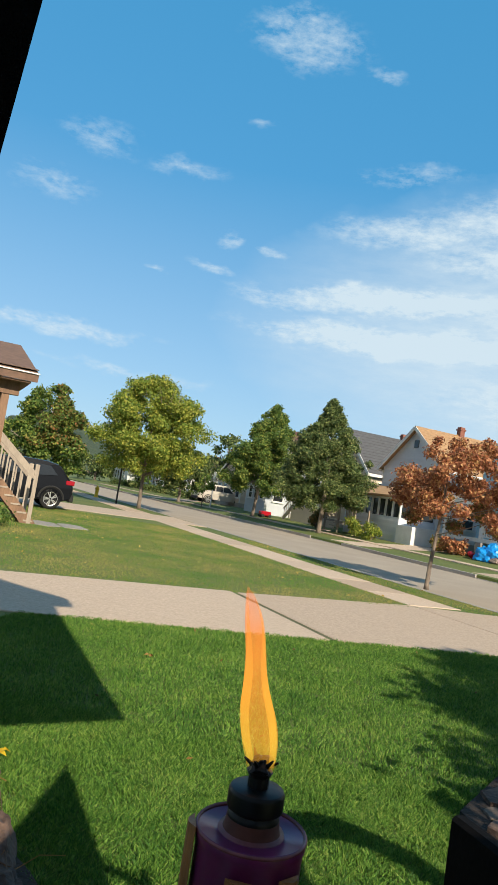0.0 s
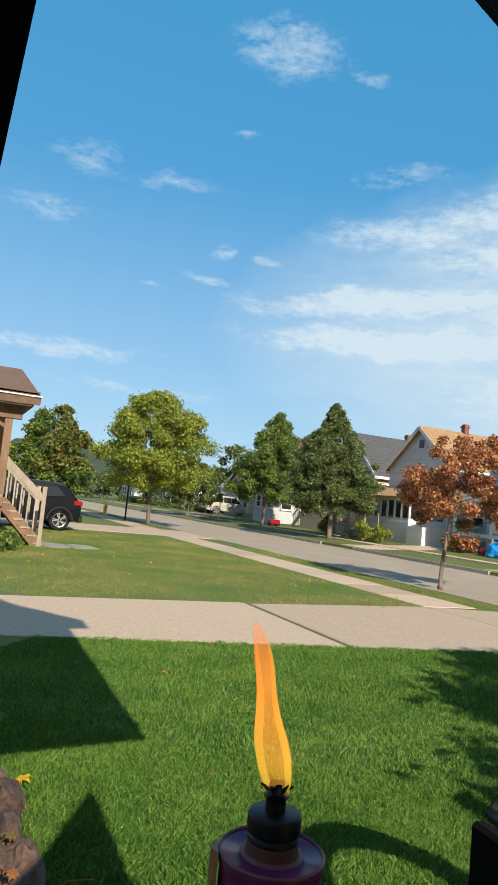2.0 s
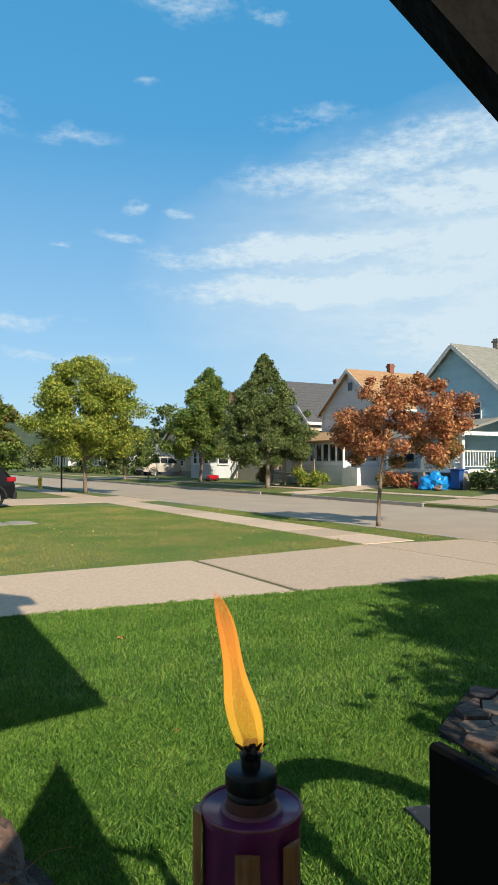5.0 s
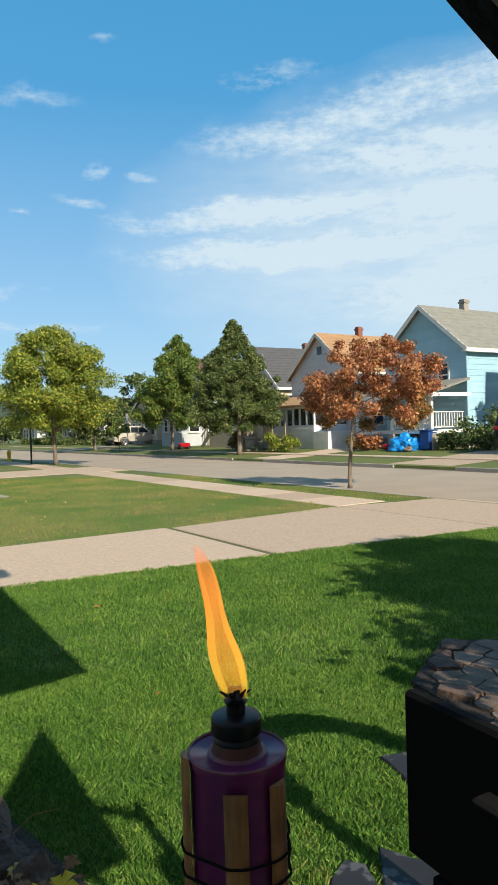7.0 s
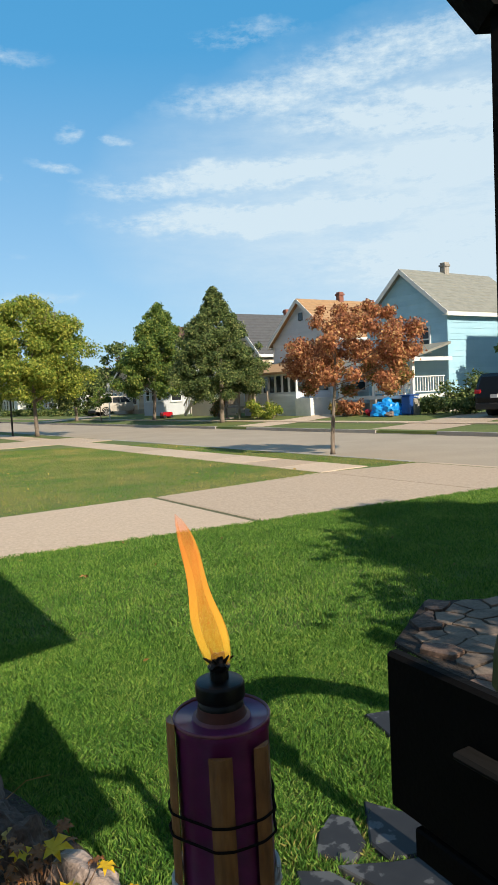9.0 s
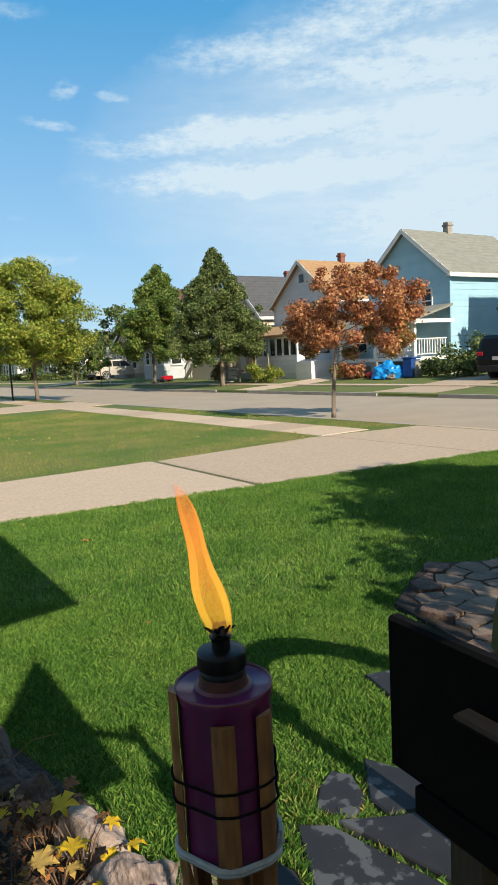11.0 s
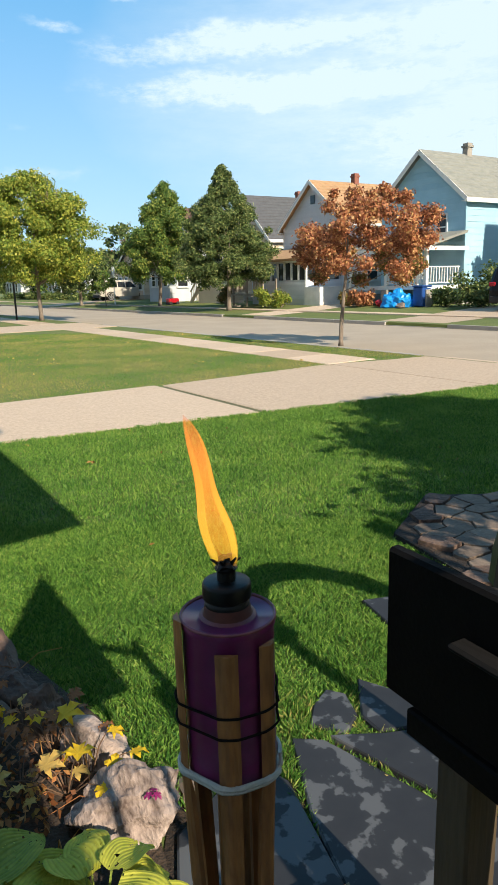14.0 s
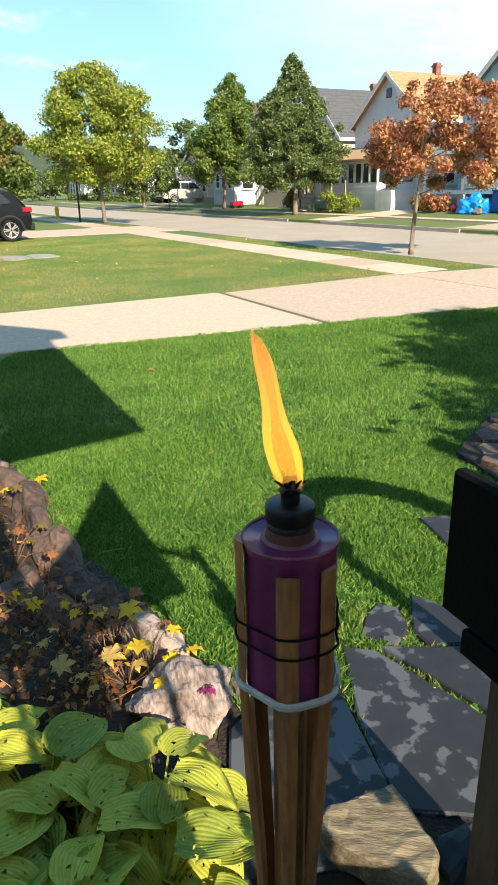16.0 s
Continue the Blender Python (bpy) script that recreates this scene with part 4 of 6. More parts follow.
for i, (c, s, wd, ev, pk, wm, rm) in enumerate(((26, 76, 8, 3.3, 5.2, M_WHITE, M_GREYROOF), (27, 90, 8, 3.4, 5.6, M_PALESIDING, M_DARKROOF), (26, 104, 9, 4.2, 6.6, M_WHITE, M_REDROOF), (27.5, 64.5, 6, 3.2, 5.0, M_CREAM, M_DARKROOF))):
    house("far_house", c, s, wd, 9, 0.3, ev, pk, wm, rm, "distant single-storey house with porch windows", None, None, 0.2, wins=((-2.4, 0.9, 0.9, 1.3), (-0.9, 0.9, 0.9, 1.3), (0.9, 0.9, 0.9, 1.3), (2.4, 0.9, 0.9, 1.3)), sides=((2, 0.9, 1.0, 1.2), (5, 0.9, 1.0, 1.2)))
# Out of view; height set so its shadow falls on the blue side wall
house("corner_house", 28.2, 11.6, 6.4, 10, 0.3, 7.3, 10.5, M_WHITE, M_DARKROOF, "unseen white house, set tall to shade the pale blue one")


# ---- vehicles ----
def wheel(parent, x, y, r, w, side):
    wh = part("wheel", lathe([(r * 0.6, -w / 2), (r * 0.93, -w / 2), (r, -w / 2 + 0.03), (r, w / 2 - 0.03), (r * 0.93, w / 2), (r * 0.6, w / 2)], 28), M_TYRE, parent, "black tyre", True)
    wh.matrix_basis = Matrix.Translation((x, y, r)) @ Matrix.Rotation(radians(90), 4, "X")
    bm = lathe([(r * 0.66, -0.02), (r * 0.68, 0.02), (r * 0.6, 0.01), (0.05, 0.0)], 24)
    for k in range(5):
        a = 2 * math.pi * k / 5
        for d in (-0.16, 0.16):
            add_beam(bm, (0.03 * math.cos(a + d), 0.03 * math.sin(a + d), 0.02), (r * 0.64 * math.cos(a + d), r * 0.64 * math.sin(a + d), 0.02), 0.035, 0.03)
    rim = part("rim", bm, M_ALLOY, wh, "silver alloy rim")
    rim.matrix_basis = Matrix.Translation((0, 0, -side * (w / 2 - 0.015))) @ Matrix.Rotation(0 if side < 0 else math.pi, 4, "X")


def vehicle(name, m, label, mat, length, width, profile, belt, wheels, r, glass, lamps=True, plate=True, back=(0.07, 0.27)):
    """A car whose side profile is a closed line of (x, z), rear at x = 0, nose at x = length."""
    car = thing(name, m, label, "car")
    bm = bmesh.new()
    w = width / 2
    rows = []
    for y, f in ((-w, 0.0), (-w * 0.86, 1.0), (w * 0.86, 1.0), (w, 0.0)):
        ring = []
        for x, z in profile:
            over = max(0.0, z - belt)
            yy = math.copysign(abs(y) - over * 0.16, y)
            k = 1.0 if f else 0.985
            ring.append(bm.verts.new((length / 2 + (x - length / 2) * k, yy, z if f else z - 0.02 * (z > belt) + 0.03 * (z < 0.35))))
        rows.append(ring)
    n = len(profile)
    for r0, r1 in zip(rows, rows[1:]):
        for i in range(n):
            bm.faces.new((r0[i], r0[(i + 1) % n], r1[(i + 1) % n], r1[i]))
    bm.faces.new(rows[0])
    bm.faces.new(rows[-1][::-1])
    bmesh.ops.recalc_face_normals(bm, faces=bm.faces)
    part("body", bm, mat, car, smooth=False)
    for pts in glass:
        for sg in (-1, 1):
            bm = bmesh.new()
            vs = [bm.verts.new((x, sg * (w - max(0, z - belt) * 0.16 + 0.006), z)) for x, z in pts]
            bm.faces.new(vs if sg < 0 else vs[::-1])
            g = bmesh.ops.extrude_face_region(bm, geom=bm.faces[:])
            for v in [e for e in g["geom"] if isinstance(e, bmesh.types.BMVert)]:
                v.co.y -= sg * 0.02
            part("side_window", bm, M_DARKGLASS, car, "dark tinted glass")
    for x in wheels:
        for sg in (-1, 1):
            wheel(car, x, sg * (w - 0.12), r, 0.24, sg)
            part("wheel_arch", (lambda bm: add_tube(bm, [(x + (r + 0.07) * math.cos(a), sg * (w - 0.005), r + (r + 0.07) * math.sin(a)) for a in [math.pi * k / 12 for k in range(13)]], 0.04, 6))(bmesh.new()), M_TYRE, car, "black wheel arch trim")
    if lamps:
        for sg in (-1, 1):
            part("tail_lamp", box((0.0, min(sg * w * 0.7, sg * (w + 0.008)), belt - 0.14), (0.3, max(sg * w * 0.7, sg * (w + 0.008)), belt + 0.02), 0.02), M_REDLAMP, car)
    part("bumper", box((-0.05, -w * 0.94, 0.32), (0.12, w * 0.94, 0.58), 0.03), M_TYRE, car, "dark grey bumper")
    part("rear_window", (lambda bm: bm.faces.new([bm.verts.new(v) for v in ((back[0], -w * 0.72, belt + 0.08), (back[0], w * 0.72, belt + 0.08), (back[1], w * 0.62, belt + 0.48), (back[1], -w * 0.62, belt + 0.48))]) and bm)(bmesh.new()), M_DARKGLASS, car, "dark tinted glass")
    if plate:
        part("number_plate", box((-0.06, -0.16, 0.78), (-0.02, 0.16, 0.92)), M_PLATE, car, "pale plate with a plain bar")
    return car


suv_profile = [(0.06, 0.42), (0.0, 0.62), (0.01, 0.82), (0.07, 1.0), (0.16, 1.1), (0.46, 1.46), (0.62, 1.58), (1.0, 1.66), (1.9, 1.69), (2.55, 1.62), (3.3, 1.12), (4.2, 0.98), (4.45, 0.8), (4.5, 0.4), (4.2, 0.28), (0.4, 0.28)]
vehicle("black_suv", at_cs(4.52, 25.4, 0.016, 180), "black compact SUV with silver alloy wheels on the drive", M_CARBLACK, 4.5, 1.84, suv_profile, 1.05, (0.74, 3.42), 0.36,
        [[(0.62, 1.2), (1.45, 1.12), (1.45, 1.52), (0.9, 1.5)], [(1.52, 1.12), (2.4, 1.1), (2.4, 1.5), (1.52, 1.52)], [(2.46, 1.1), (3.2, 1.1), (2.65, 1.48), (2.46, 1.5)]], back=(0.165, 0.5))
wagon_profile = [(0.03, 0.5), (0.0, 0.8), (0.03, 1.15), (0.12, 1.75), (0.25, 1.88), (1.5, 1.92), (3.0, 1.9), (3.2, 1.84), (3.85, 1.22), (5.3, 1.12), (5.45, 0.95), (5.5, 0.5), (5.2, 0.42), (0.4, 0.42)]
vehicle("tan_wagon", across(1.05) @ at_cs(22.6, 64.0, 0.25, 0), "large tan-silver station wagon parked on a drive", M_CARTAN, 5.5, 1.98, wagon_profile, 1.2, (1.1, 4.4), 0.38,
        [[(0.3, 1.28), (1.75, 1.26), (1.75, 1.78), (0.35, 1.78)], [(1.85, 1.26), (2.55, 1.26), (2.55, 1.76), (1.85, 1.78)], [(2.65, 1.26), (3.7, 1.24), (3.2, 1.74), (2.65, 1.76)]])
vehicle("black_minivan", at_cs(22.8, 17.1, 0.22, 0), "black minivan seen from behind on a drive", M_CARBLACK, 4.9, 1.95, [(0.02, 0.4), (0.0, 0.8), (0.04, 1.1), (0.2, 1.62), (0.35, 1.76), (2.4, 1.8), (3.0, 1.7), (3.9, 1.12), (4.7, 0.95), (4.88, 0.7), (4.9, 0.4), (4.5, 0.3), (0.4, 0.3)], 1.1, (1.0, 3.9), 0.35,
        [[(0.4, 1.18), (1.8, 1.17), (1.8, 1.62), (0.5, 1.62)], [(1.9, 1.17), (3.4, 1.15), (2.9, 1.6), (1.9, 1.62)]])

# ---- street furniture and yard things ----
lamp_post = thing("sign_post", at_cs(9.25, 37.0), "thin black metal post on the verge", "post")
part("pole", tube([(0, 0, 0), (0, 0, 2.0)], 0.05), M_IRON, lamp_post)
part("cap", lathe([(0.06, 2.0), (0.11, 2.05), (0.1, 2.22), (0.03, 2.3)], 12), M_IRON, lamp_post)
hyd = thing("fire_hydrant", at_cs(9.3, 42.4), "yellow fire hydrant on the grass", "hydrant")
part("barrel", lathe([(0.16, 0), (0.16, 0.05), (0.11, 0.06), (0.11, 0.5), (0.14, 0.52), (0.13, 0.6), (0.05, 0.7), (0.03, 0.76)], 16), M_YELLOW, hyd, smooth=True)
for sg in (-1, 1):
    part("outlet", tube([(0, 0, 0.42), (0, sg * 0.19, 0.42)], 0.06), M_YELLOW, hyd)
pole = thing("sign_post", across(2.6) @ at_cs(19.6, 56.0, 0.04), "pale post with small sign beside the street", "post")
part("pole", tube([(0, 0, 0), (0, 0, 3.0)], 0.05), M_WHITE, pole)
part("sign_plate", box((-0.02, -0.25, 2.5), (0.02, 0.25, 3.1)), M_WHITE, pole)

heap = thing("tarp_heap", at_cs(23.9, 24.15, 0.25), "bright blue tarp draped over a heap", "tarp")
bm = bmesh.new()
bmesh.ops.create_icosphere(bm, subdivisions=4, radius=1.0)
for v in bm.verts:
    p = v.co.copy()
    k = 1 + 0.3 * noise.noise(p * 2.2) + 0.14 * noise.noise(p * 6) + 0.05 * noise.noise(p * 14)
    v.co = Vector((p.x * 0.65 * k, p.y * 0.85 * k, max(-0.02, (p.z * 0.58 + 0.16) * k)))
part("sheet", bm, M_TARP, heap)
part("stuff_edge", rock((0.2, 0.3, 0.14), 9), M_ROCKPINK, heap).location = (-0.5, -0.75, 0.1)
part("stuff_edge", rock((0.2, 0.25, 0.2), 10), M_REDLAMP, heap).location = (-0.3, 0.95, 0.15)
bn = thing("storage_bin", at_cs(24.3, 23.0, 0.26), "dark blue plastic wheeled bin", "bin")
part("bin_body", box((-0.3, -0.3, 0.02), (0.3, 0.3, 0.9), 0.04), M_BIN, bn)
part("bin_lid", box((-0.33, -0.33, 0.9), (0.33, 0.33, 0.98), 0.03), M_BIN, bn)
chair = thing("porch_chair", at_cs(24.9, 23.9, 1.22), "white slatted porch chair", "chair")
for q in (-0.27, 0.27):
    for x in (-0.25, 0.25):
        part("leg", box((x - 0.03, q - 0.03, 0), (x + 0.03, q + 0.03, 0.55)), M_WHITE, chair)
    part("arm", box((-0.32, q - 0.05, 0.55), (0.3, q + 0.05, 0.59)), M_WHITE, chair)
for k in range(5):
    part("slat", beam((0.2, -0.22 + 0.11 * k, 0.3), (0.42, -0.22 + 0.11 * k, 1.0), 0.08, 0.02), M_WHITE, chair)
part("seat", box((-0.3, -0.27, 0.3), (0.25, 0.27, 0.34)), M_WHITE, chair)
toy = thing("toy_car", at_cs(22.6, 45.6, 0.18), "small red toy car on the lawn", "toy")
part("toy_body", box((-0.4, -0.3, 0.12), (0.4, 0.3, 0.45), 0.06), M_REDLAMP, toy)
for x in (-0.28, 0.28):
    part("toy_wheel", tube([(x, -0.32, 0.12), (x, 0.32, 0.12)], 0.12, 12), M_TYRE, toy)
bush(at_cs(25.0, 20.2, 0.27), "large rounded dark green shrub by the drive", 2.4, 1.9, M_DARKLEAF, 101, 3500, 0.14)
bush(at_cs(24.6, 21.8, 0.27), "low dark green shrub by the porch", 1.4, 1.0, M_DARKLEAF, 102)
bush(at_cs(22.4, 33.0, 0.16), "yellow-green garden shrub by the deck", 1.5, 1.15, M_YELLEAF, 103)
bush(at_cs(22.5, 31.8, 0.16), "yellowing perennial clump by the porch", 1.0, 0.8, M_YELLEAF, 104)
bush(at_cs(22.5, 37.9, 0.16), "green shrub with rusty tips by the deck", 1.3, 1.4, M_TURNLEAF, 105)
bush(at_cs(23.6, 26.4, 0.24), "brown faded shrub beside the tarp", 1.2, 0.9, M_REDLEAF, 106)
bush(at_cs(24.0, 28.0, 0.25), "low russet shrub by the drive", 1.1, 0.7, M_TURNLEAF, 107)
for i in range(7):
    bush(at_cs(24.5, 66.5 + 5.5 * i, 0.27), "clipped dark shrub before a far house", 2.0, 0.8, M_DARKLEAF, 110 + i, 900, 0.25)

# ---- neighbour's timber porch ----
np_ = thing("timber_porch", at_cs(1.2, 17.7, -0.12), "cedar porch with shingled roof, stair and pickets", "porch")
bm = bmesh.new()
vs = [bm.verts.new(v) for v in ((0.62, -0.5, 3.73), (-7, -0.5, 3.73), (-7, 3.0, 4.80), (0.4, 3.0, 4.80), (0.62, -0.5, 3.83), (-7, -0.5, 3.83), (-7, 3.0, 4.95), (0.4, 3.0, 4.95))]
for f in ((3, 2, 1, 0), (4, 5, 6, 7), (0, 1, 5, 4), (2, 3, 7, 6), (1, 2, 6, 5), (3, 0, 4, 7)):
    bm.faces.new([vs[i] for i in f])
part("roof", bm, M_PORCHROOF, np_, "brown shingle roof")
for k in range(6):
    y0, y1 = -0.52 + 0.58 * k, 0.06 + 0.58 * k
    part("shingle_course", box((-7, y0, 0), (0.63 - 0.035 * k, y1, 0.02)), M_PORCHROOF, np_).matrix_basis = Matrix.Translation((0, 0, 3.79)) @ Matrix(((1, 0, 0, 0), (0, 1, 0, 0), (0, 0.32, 1, 0.16), (0, 0, 0, 1)))
part("fascia", box((-7, -0.53, 3.58), (0.64, -0.49, 3.77)), M_PORCHROOF, np_, "pinkish tan eave board")
part("drip_edge", box((-7, -0.57, 3.77), (0.67, -0.5, 3.80)), M_WHITE, np_, "white metal drip edge")
part("end_fascia", beam((0.63, -0.5, 3.70), (0.42, 3.0, 4.80), 0.04, 0.18), M_PORCHROOF, np_)
part("soffit", box((-7, -0.48, 3.54), (0.5, 3.0, 3.58)), M_WOODNEW, np_)
part("header_beam", box((-7, -0.12, 3.22), (0.3, 0.12, 3.54)), M_WOODNEW, np_)
for x in (0.0, -3.2, -6.4):
    part("post", box((x - 0.09, -0.09, -0.05), (x + 0.09, 0.09, 3.22)), M_WOODNEW, np_)
    part("post", box((x - 0.09, 2.6, -0.05), (x + 0.09, 2.78, 3.60)), M_WOODNEW, np_)
part("knee_brace", beam((-0.06, 0, 3.0), (-0.5, 0, 3.24), 0.09), M_WOODNEW, np_)
for k in range(24):
    part("deck_board", box((-7 + 0.295 * k, -0.15, 1.28), (-6.72 + 0.295 * k, 2.8, 1.33)), M_WOODGREY, np_)
part("rim_joist", box((-7, -0.17, 1.05), (0.1, -0.13, 1.28)), M_WOODNEW, np_)
part("house_wall", box((-9.2, -0.3, 0.0), (-7.0, 12.0, 5.2)), M_WHITE, np_, "white siding")
balusters(np_, (-3.1, 0, 1.33), (-0.1, 0, 1.33), 0.92, 20, M_WOODGREY, 0.04)
for y in (0.1, 1.3):
    part("stringer", beam((0.05, y, 1.2), (1.15, y, 0.05), 0.06, 0.28), M_WOODNEW, np_)
    part("hand_rail", beam((0.02, y, 2.25), (1.08, y, 1.3), 0.05, 0.16), M_WOODGREY, np_)
    part("newel_post", box((1.03, y - 0.05, -0.03), (1.13, y + 0.05, 1.62)), M_WOODGREY, np_, "pale grey newel post")
    for k in range(5):
        x = 0.17 + 0.18 * k
        part("baluster", beam((x, y, 1.15 - 1.0 * x), (x, y, 2.12 - 0.9 * x), 0.04), M_WOODGREY, np_)
for k in range(6):
    part("tread", box((0.05 + 0.18 * k, 0.05, 1.12 - 0.19 * k), (0.28 + 0.18 * k, 1.35, 1.16 - 0.19 * k)), M_WOODGREY, np_)
for i in range(2):
    part("paving_stone", add_prism(bmesh.new(), [(1.25 + 0.72 * i, 0.1), (1.6 + 0.72 * i, -0.1 + 0.2 * i), (1.92 + 0.72 * i, 0.2), (1.86 + 0.72 * i, 1.0), (1.5 + 0.72 * i, 1.25), (1.22 + 0.72 * i, 1.0)], 0.06, 0.145, 0.01), M_STONE, np_)
bush(at_cs(0.9, 16.3), "green weeds at the foot of the porch", 1.5, 0.5, M_GREENLEAF, 130, 1500, 0.09)

# ---- the house at the camera: porch members overhead and beside it, added shadow panels ----
EDGE = Vector((0.741, 0.671, 0)).normalized()
porch = thing("house_porch", Matrix.Identity(4), "dark-stained timber porch frame with added shadow-casting panels", "porch")


def panel(name, outline, origin, mat, parent, thick=0.08):
    """An upright panel added in the porch's plane to cast shadow; outline as (distance along the edge, height)."""
    bm = bmesh.new()
    nrm = Vector((EDGE.y, -EDGE.x, 0))
    a = [bm.verts.new(origin + EDGE * q + Vector((0, 0, z))) for q, z in outline]
    b = [bm.verts.new(v.co + nrm * thick) for v in a]
    bm.faces.new(a)
    bm.faces.new(b[::-1])
    n = len(a)
    for i in range(n):
        bm.faces.new((a[i], b[i], b[(i + 1) % n], a[(i + 1) % n]))
    bmesh.ops.recalc_face_normals(bm, faces=bm.faces)
    return part(name, bm, mat, parent)


# Outlines traced back from shadows on lawn and bed; added to cast them
panel("upper_wall", [(0, 2.4), (0, 4.45), (0.22, 4.45), (0.22, 4.7), (-0.45, 5.3), (-1.6, 7.0), (-7, 7.0), (-7, 2.4)], Vector((0.83, 0.86, 0)), M_BLACKWOOD, porch)
panel("side_screen", [(0, 1.68), (0, 2.42), (-0.3, 2.1), (-0.95, 1.62), (-1.6, 1.2), (-1.6, 0.0), (-0.47, 0.0), (-0.47, 1.42), (-0.85, 1.42), (-0.85, 1.66)], Vector((0.85, -0.05, 0)), M_BLACKWOOD, porch)
panel("low_wall", [(0, 0), (0, 0.88), (-0.47, 0.88), (-0.47, 0)], Vector((0.85, -0.05, 0)), M_BLACKWOOD, porch)
panel("screen_board", [(-0.46, 1.4), (-0.46, 1.7), (-0.63, 1.7), (-0.63, 1.4)], Vector((0.85, -0.05, 0)), M_BLACKWOOD, porch, 0.03)
for q in (-0.12, -0.3, -0.72):
    panel("screen_bar", [(q, 0.88), (q, 1.7), (q - 0.025, 1.7), (q - 0.025, 0.88)], Vector((0.85, -0.05, 0)), M_BLACKWOOD, porch, 0.03)

# Added brace whose shadow makes the short bar on the lawn
panel("screen_brace", [(0.0, 1.9), (0.0, 1.86), (0.16, 1.73), (0.16, 1.77)], Vector((0.85, -0.05, 0)), M_BLACKWOOD, porch, 0.03)


def turned_post(name, a, size, z0, z1):
    """A square post turned to the house's line, one corner at a."""
    a, side = Vector(a), Vector((EDGE.y, -EDGE.x, 0)).to_2d() * size
    along = EDGE.to_2d() * size
    return part(name, add_prism(bmesh.new(), [tuple(a), tuple(a + side), tuple(a + side + along), tuple(a + along)], z0, z1, 0.004), M_BLACKWOOD, porch, "dark porch post")


turned_post("right_post", (0.0294, -0.035), 0.09, 0.0, 2.3)
q = Vector((-1.018, 1.469))
pv = Matrix.Translation((q.x, q.y, 3.1))
turned_post("left_brace", tuple(q - EDGE.to_2d() * 0.12), 0.12, 0.3, 3.4).matrix_basis = pv @ Matrix.Rotation(radians(4), 4, Vector((-0.55, 0.83, 0))) @ pv.inverted()
part("corner_brace", add_prism(bmesh.new(), [(0.0285, 1.637), (0.09, 1.637), (0.09, 2.3), (-0.515, 2.3)], 0, 0.012), M_BLACKWOOD, porch, "dark diagonal brace").matrix_basis = Matrix(((1, 0, 0, 0), (0, 0, -1, -0.028), (0, 1, 0, 0), (0, 0, 0, 1)))
for k in range(11):
    y0 = -1.5 + 0.145 * k
    part("floor_board", box((-0.75, y0, 0.02), (0.62, y0 + 0.137, 0.14), 0.004), M_WOODGREY, porch, "weathered porch floor board")
# Low unseen wall behind the camera, added to cut skylight in the shade
back = tagged(new("wall_sky_block"), "unseen white lapped siding added to block skylight", "wall", kind="structure")
part("wall_core", box((-4.5, -2.45, -0.05), (0.9, -2.22, 2.15)), M_WHITE, back)
siding(back, M_WHITE, ((0.9, -2.22), (-4.5, -2.22)), 0.15, lambda f: 2.15, 0.14)
# Unseen thick hoop, added only for the looped shadow on the lawn
hoop = thing("shadow_hoop", Matrix.Translation((1.02, 1.75, 0)), "unseen bent hoop added to cast a loop shadow", "hoop")
part("rod", tube([(0.35 * math.cos(a) * 1.0, 0.12 * math.cos(a), 0.72 + 0.42 * math.sin(a)) for a in [math.pi * k / 14 for k in range(15)]], 0.07, 8), M_IRON, hoop)
for sg in (-1, 1):
    part("stake", tube([(0.35 * sg, 0.12 * sg, -0.05), (0.35 * sg, 0.12 * sg, 0.73)], 0.035, 8), M_IRON, hoop)

# dark rail beside the path
RD = Vector((0.5, -0.866, 0))
rail = thing("porch_railing", Matrix(((0.5, 0.866, 0, 0.229), (-0.866, 0.5, 0, 1.2), (0, 0, 1, 0), (0, 0, 0, 1))), "black-painted wooden rail board on a weathered post", "railing")
part("rail_board", box((0.0, 0.0, 0.683), (1.3, 0.034, 1.018), 0.008), M_BLACKWOOD, rail)
part("lower_beam", box((0.075, -0.004, 0.615), (1.3, 0.09, 0.678), 0.005), M_BLACKWOOD, rail)
part("ledge", box((0.225, -0.05, 0.9), (1.3, -0.004, 0.916), 0.006), M_LEDGE, rail, "worn grey ledge")
part("post", box((0.16, 0.005, -0.05), (0.25, 0.095, 0.612), 0.006), M_POST, rail, "weathered brown-grey timber post")


def ring(z, r, rad, wob, seed, sides=6):
    pts = []
    for k in range(41):
        a = 2 * math.pi * k / 40
        pts.append((r * math.cos(a), r * math.sin(a), z + wob * math.sin(a * 2 + seed) + wob * 0.6 * math.sin(a * 5 + seed)))
    return tube(pts, rad, sides, False)


# ---- torch ----
torch = thing("garden_torch", Matrix.Translation((-0.066, 0.428, 0)), "purple canister torch in split bamboo, burning", "torch")
TZ = 1.265
R = 0.0432
can = part("canister", lathe([(R * 0.96, TZ - 0.16), (R, TZ - 0.156), (R, TZ - 0.008), (R * 1.035, TZ - 0.006), (R * 1.045, TZ), (R * 1.02, TZ + 0.003), (R * 0.99, TZ)], 48), M_PURPLE, torch, "glossy purple metal canister", True)
part("rim", ring(TZ + 0.001, R * 1.02, 0.0016, 0.0, 0.0, 8), M_LID, can, "worn rolled rim", True)
part("lid", lathe([(R * 0.99, TZ - 0.005), (R * 0.94, TZ - 0.007), (R * 0.8, TZ - 0.006), (R * 0.66, TZ - 0.003), (R * 0.6, TZ + 0.002)], 48), M_LID, can, "sooty purple lid", True)
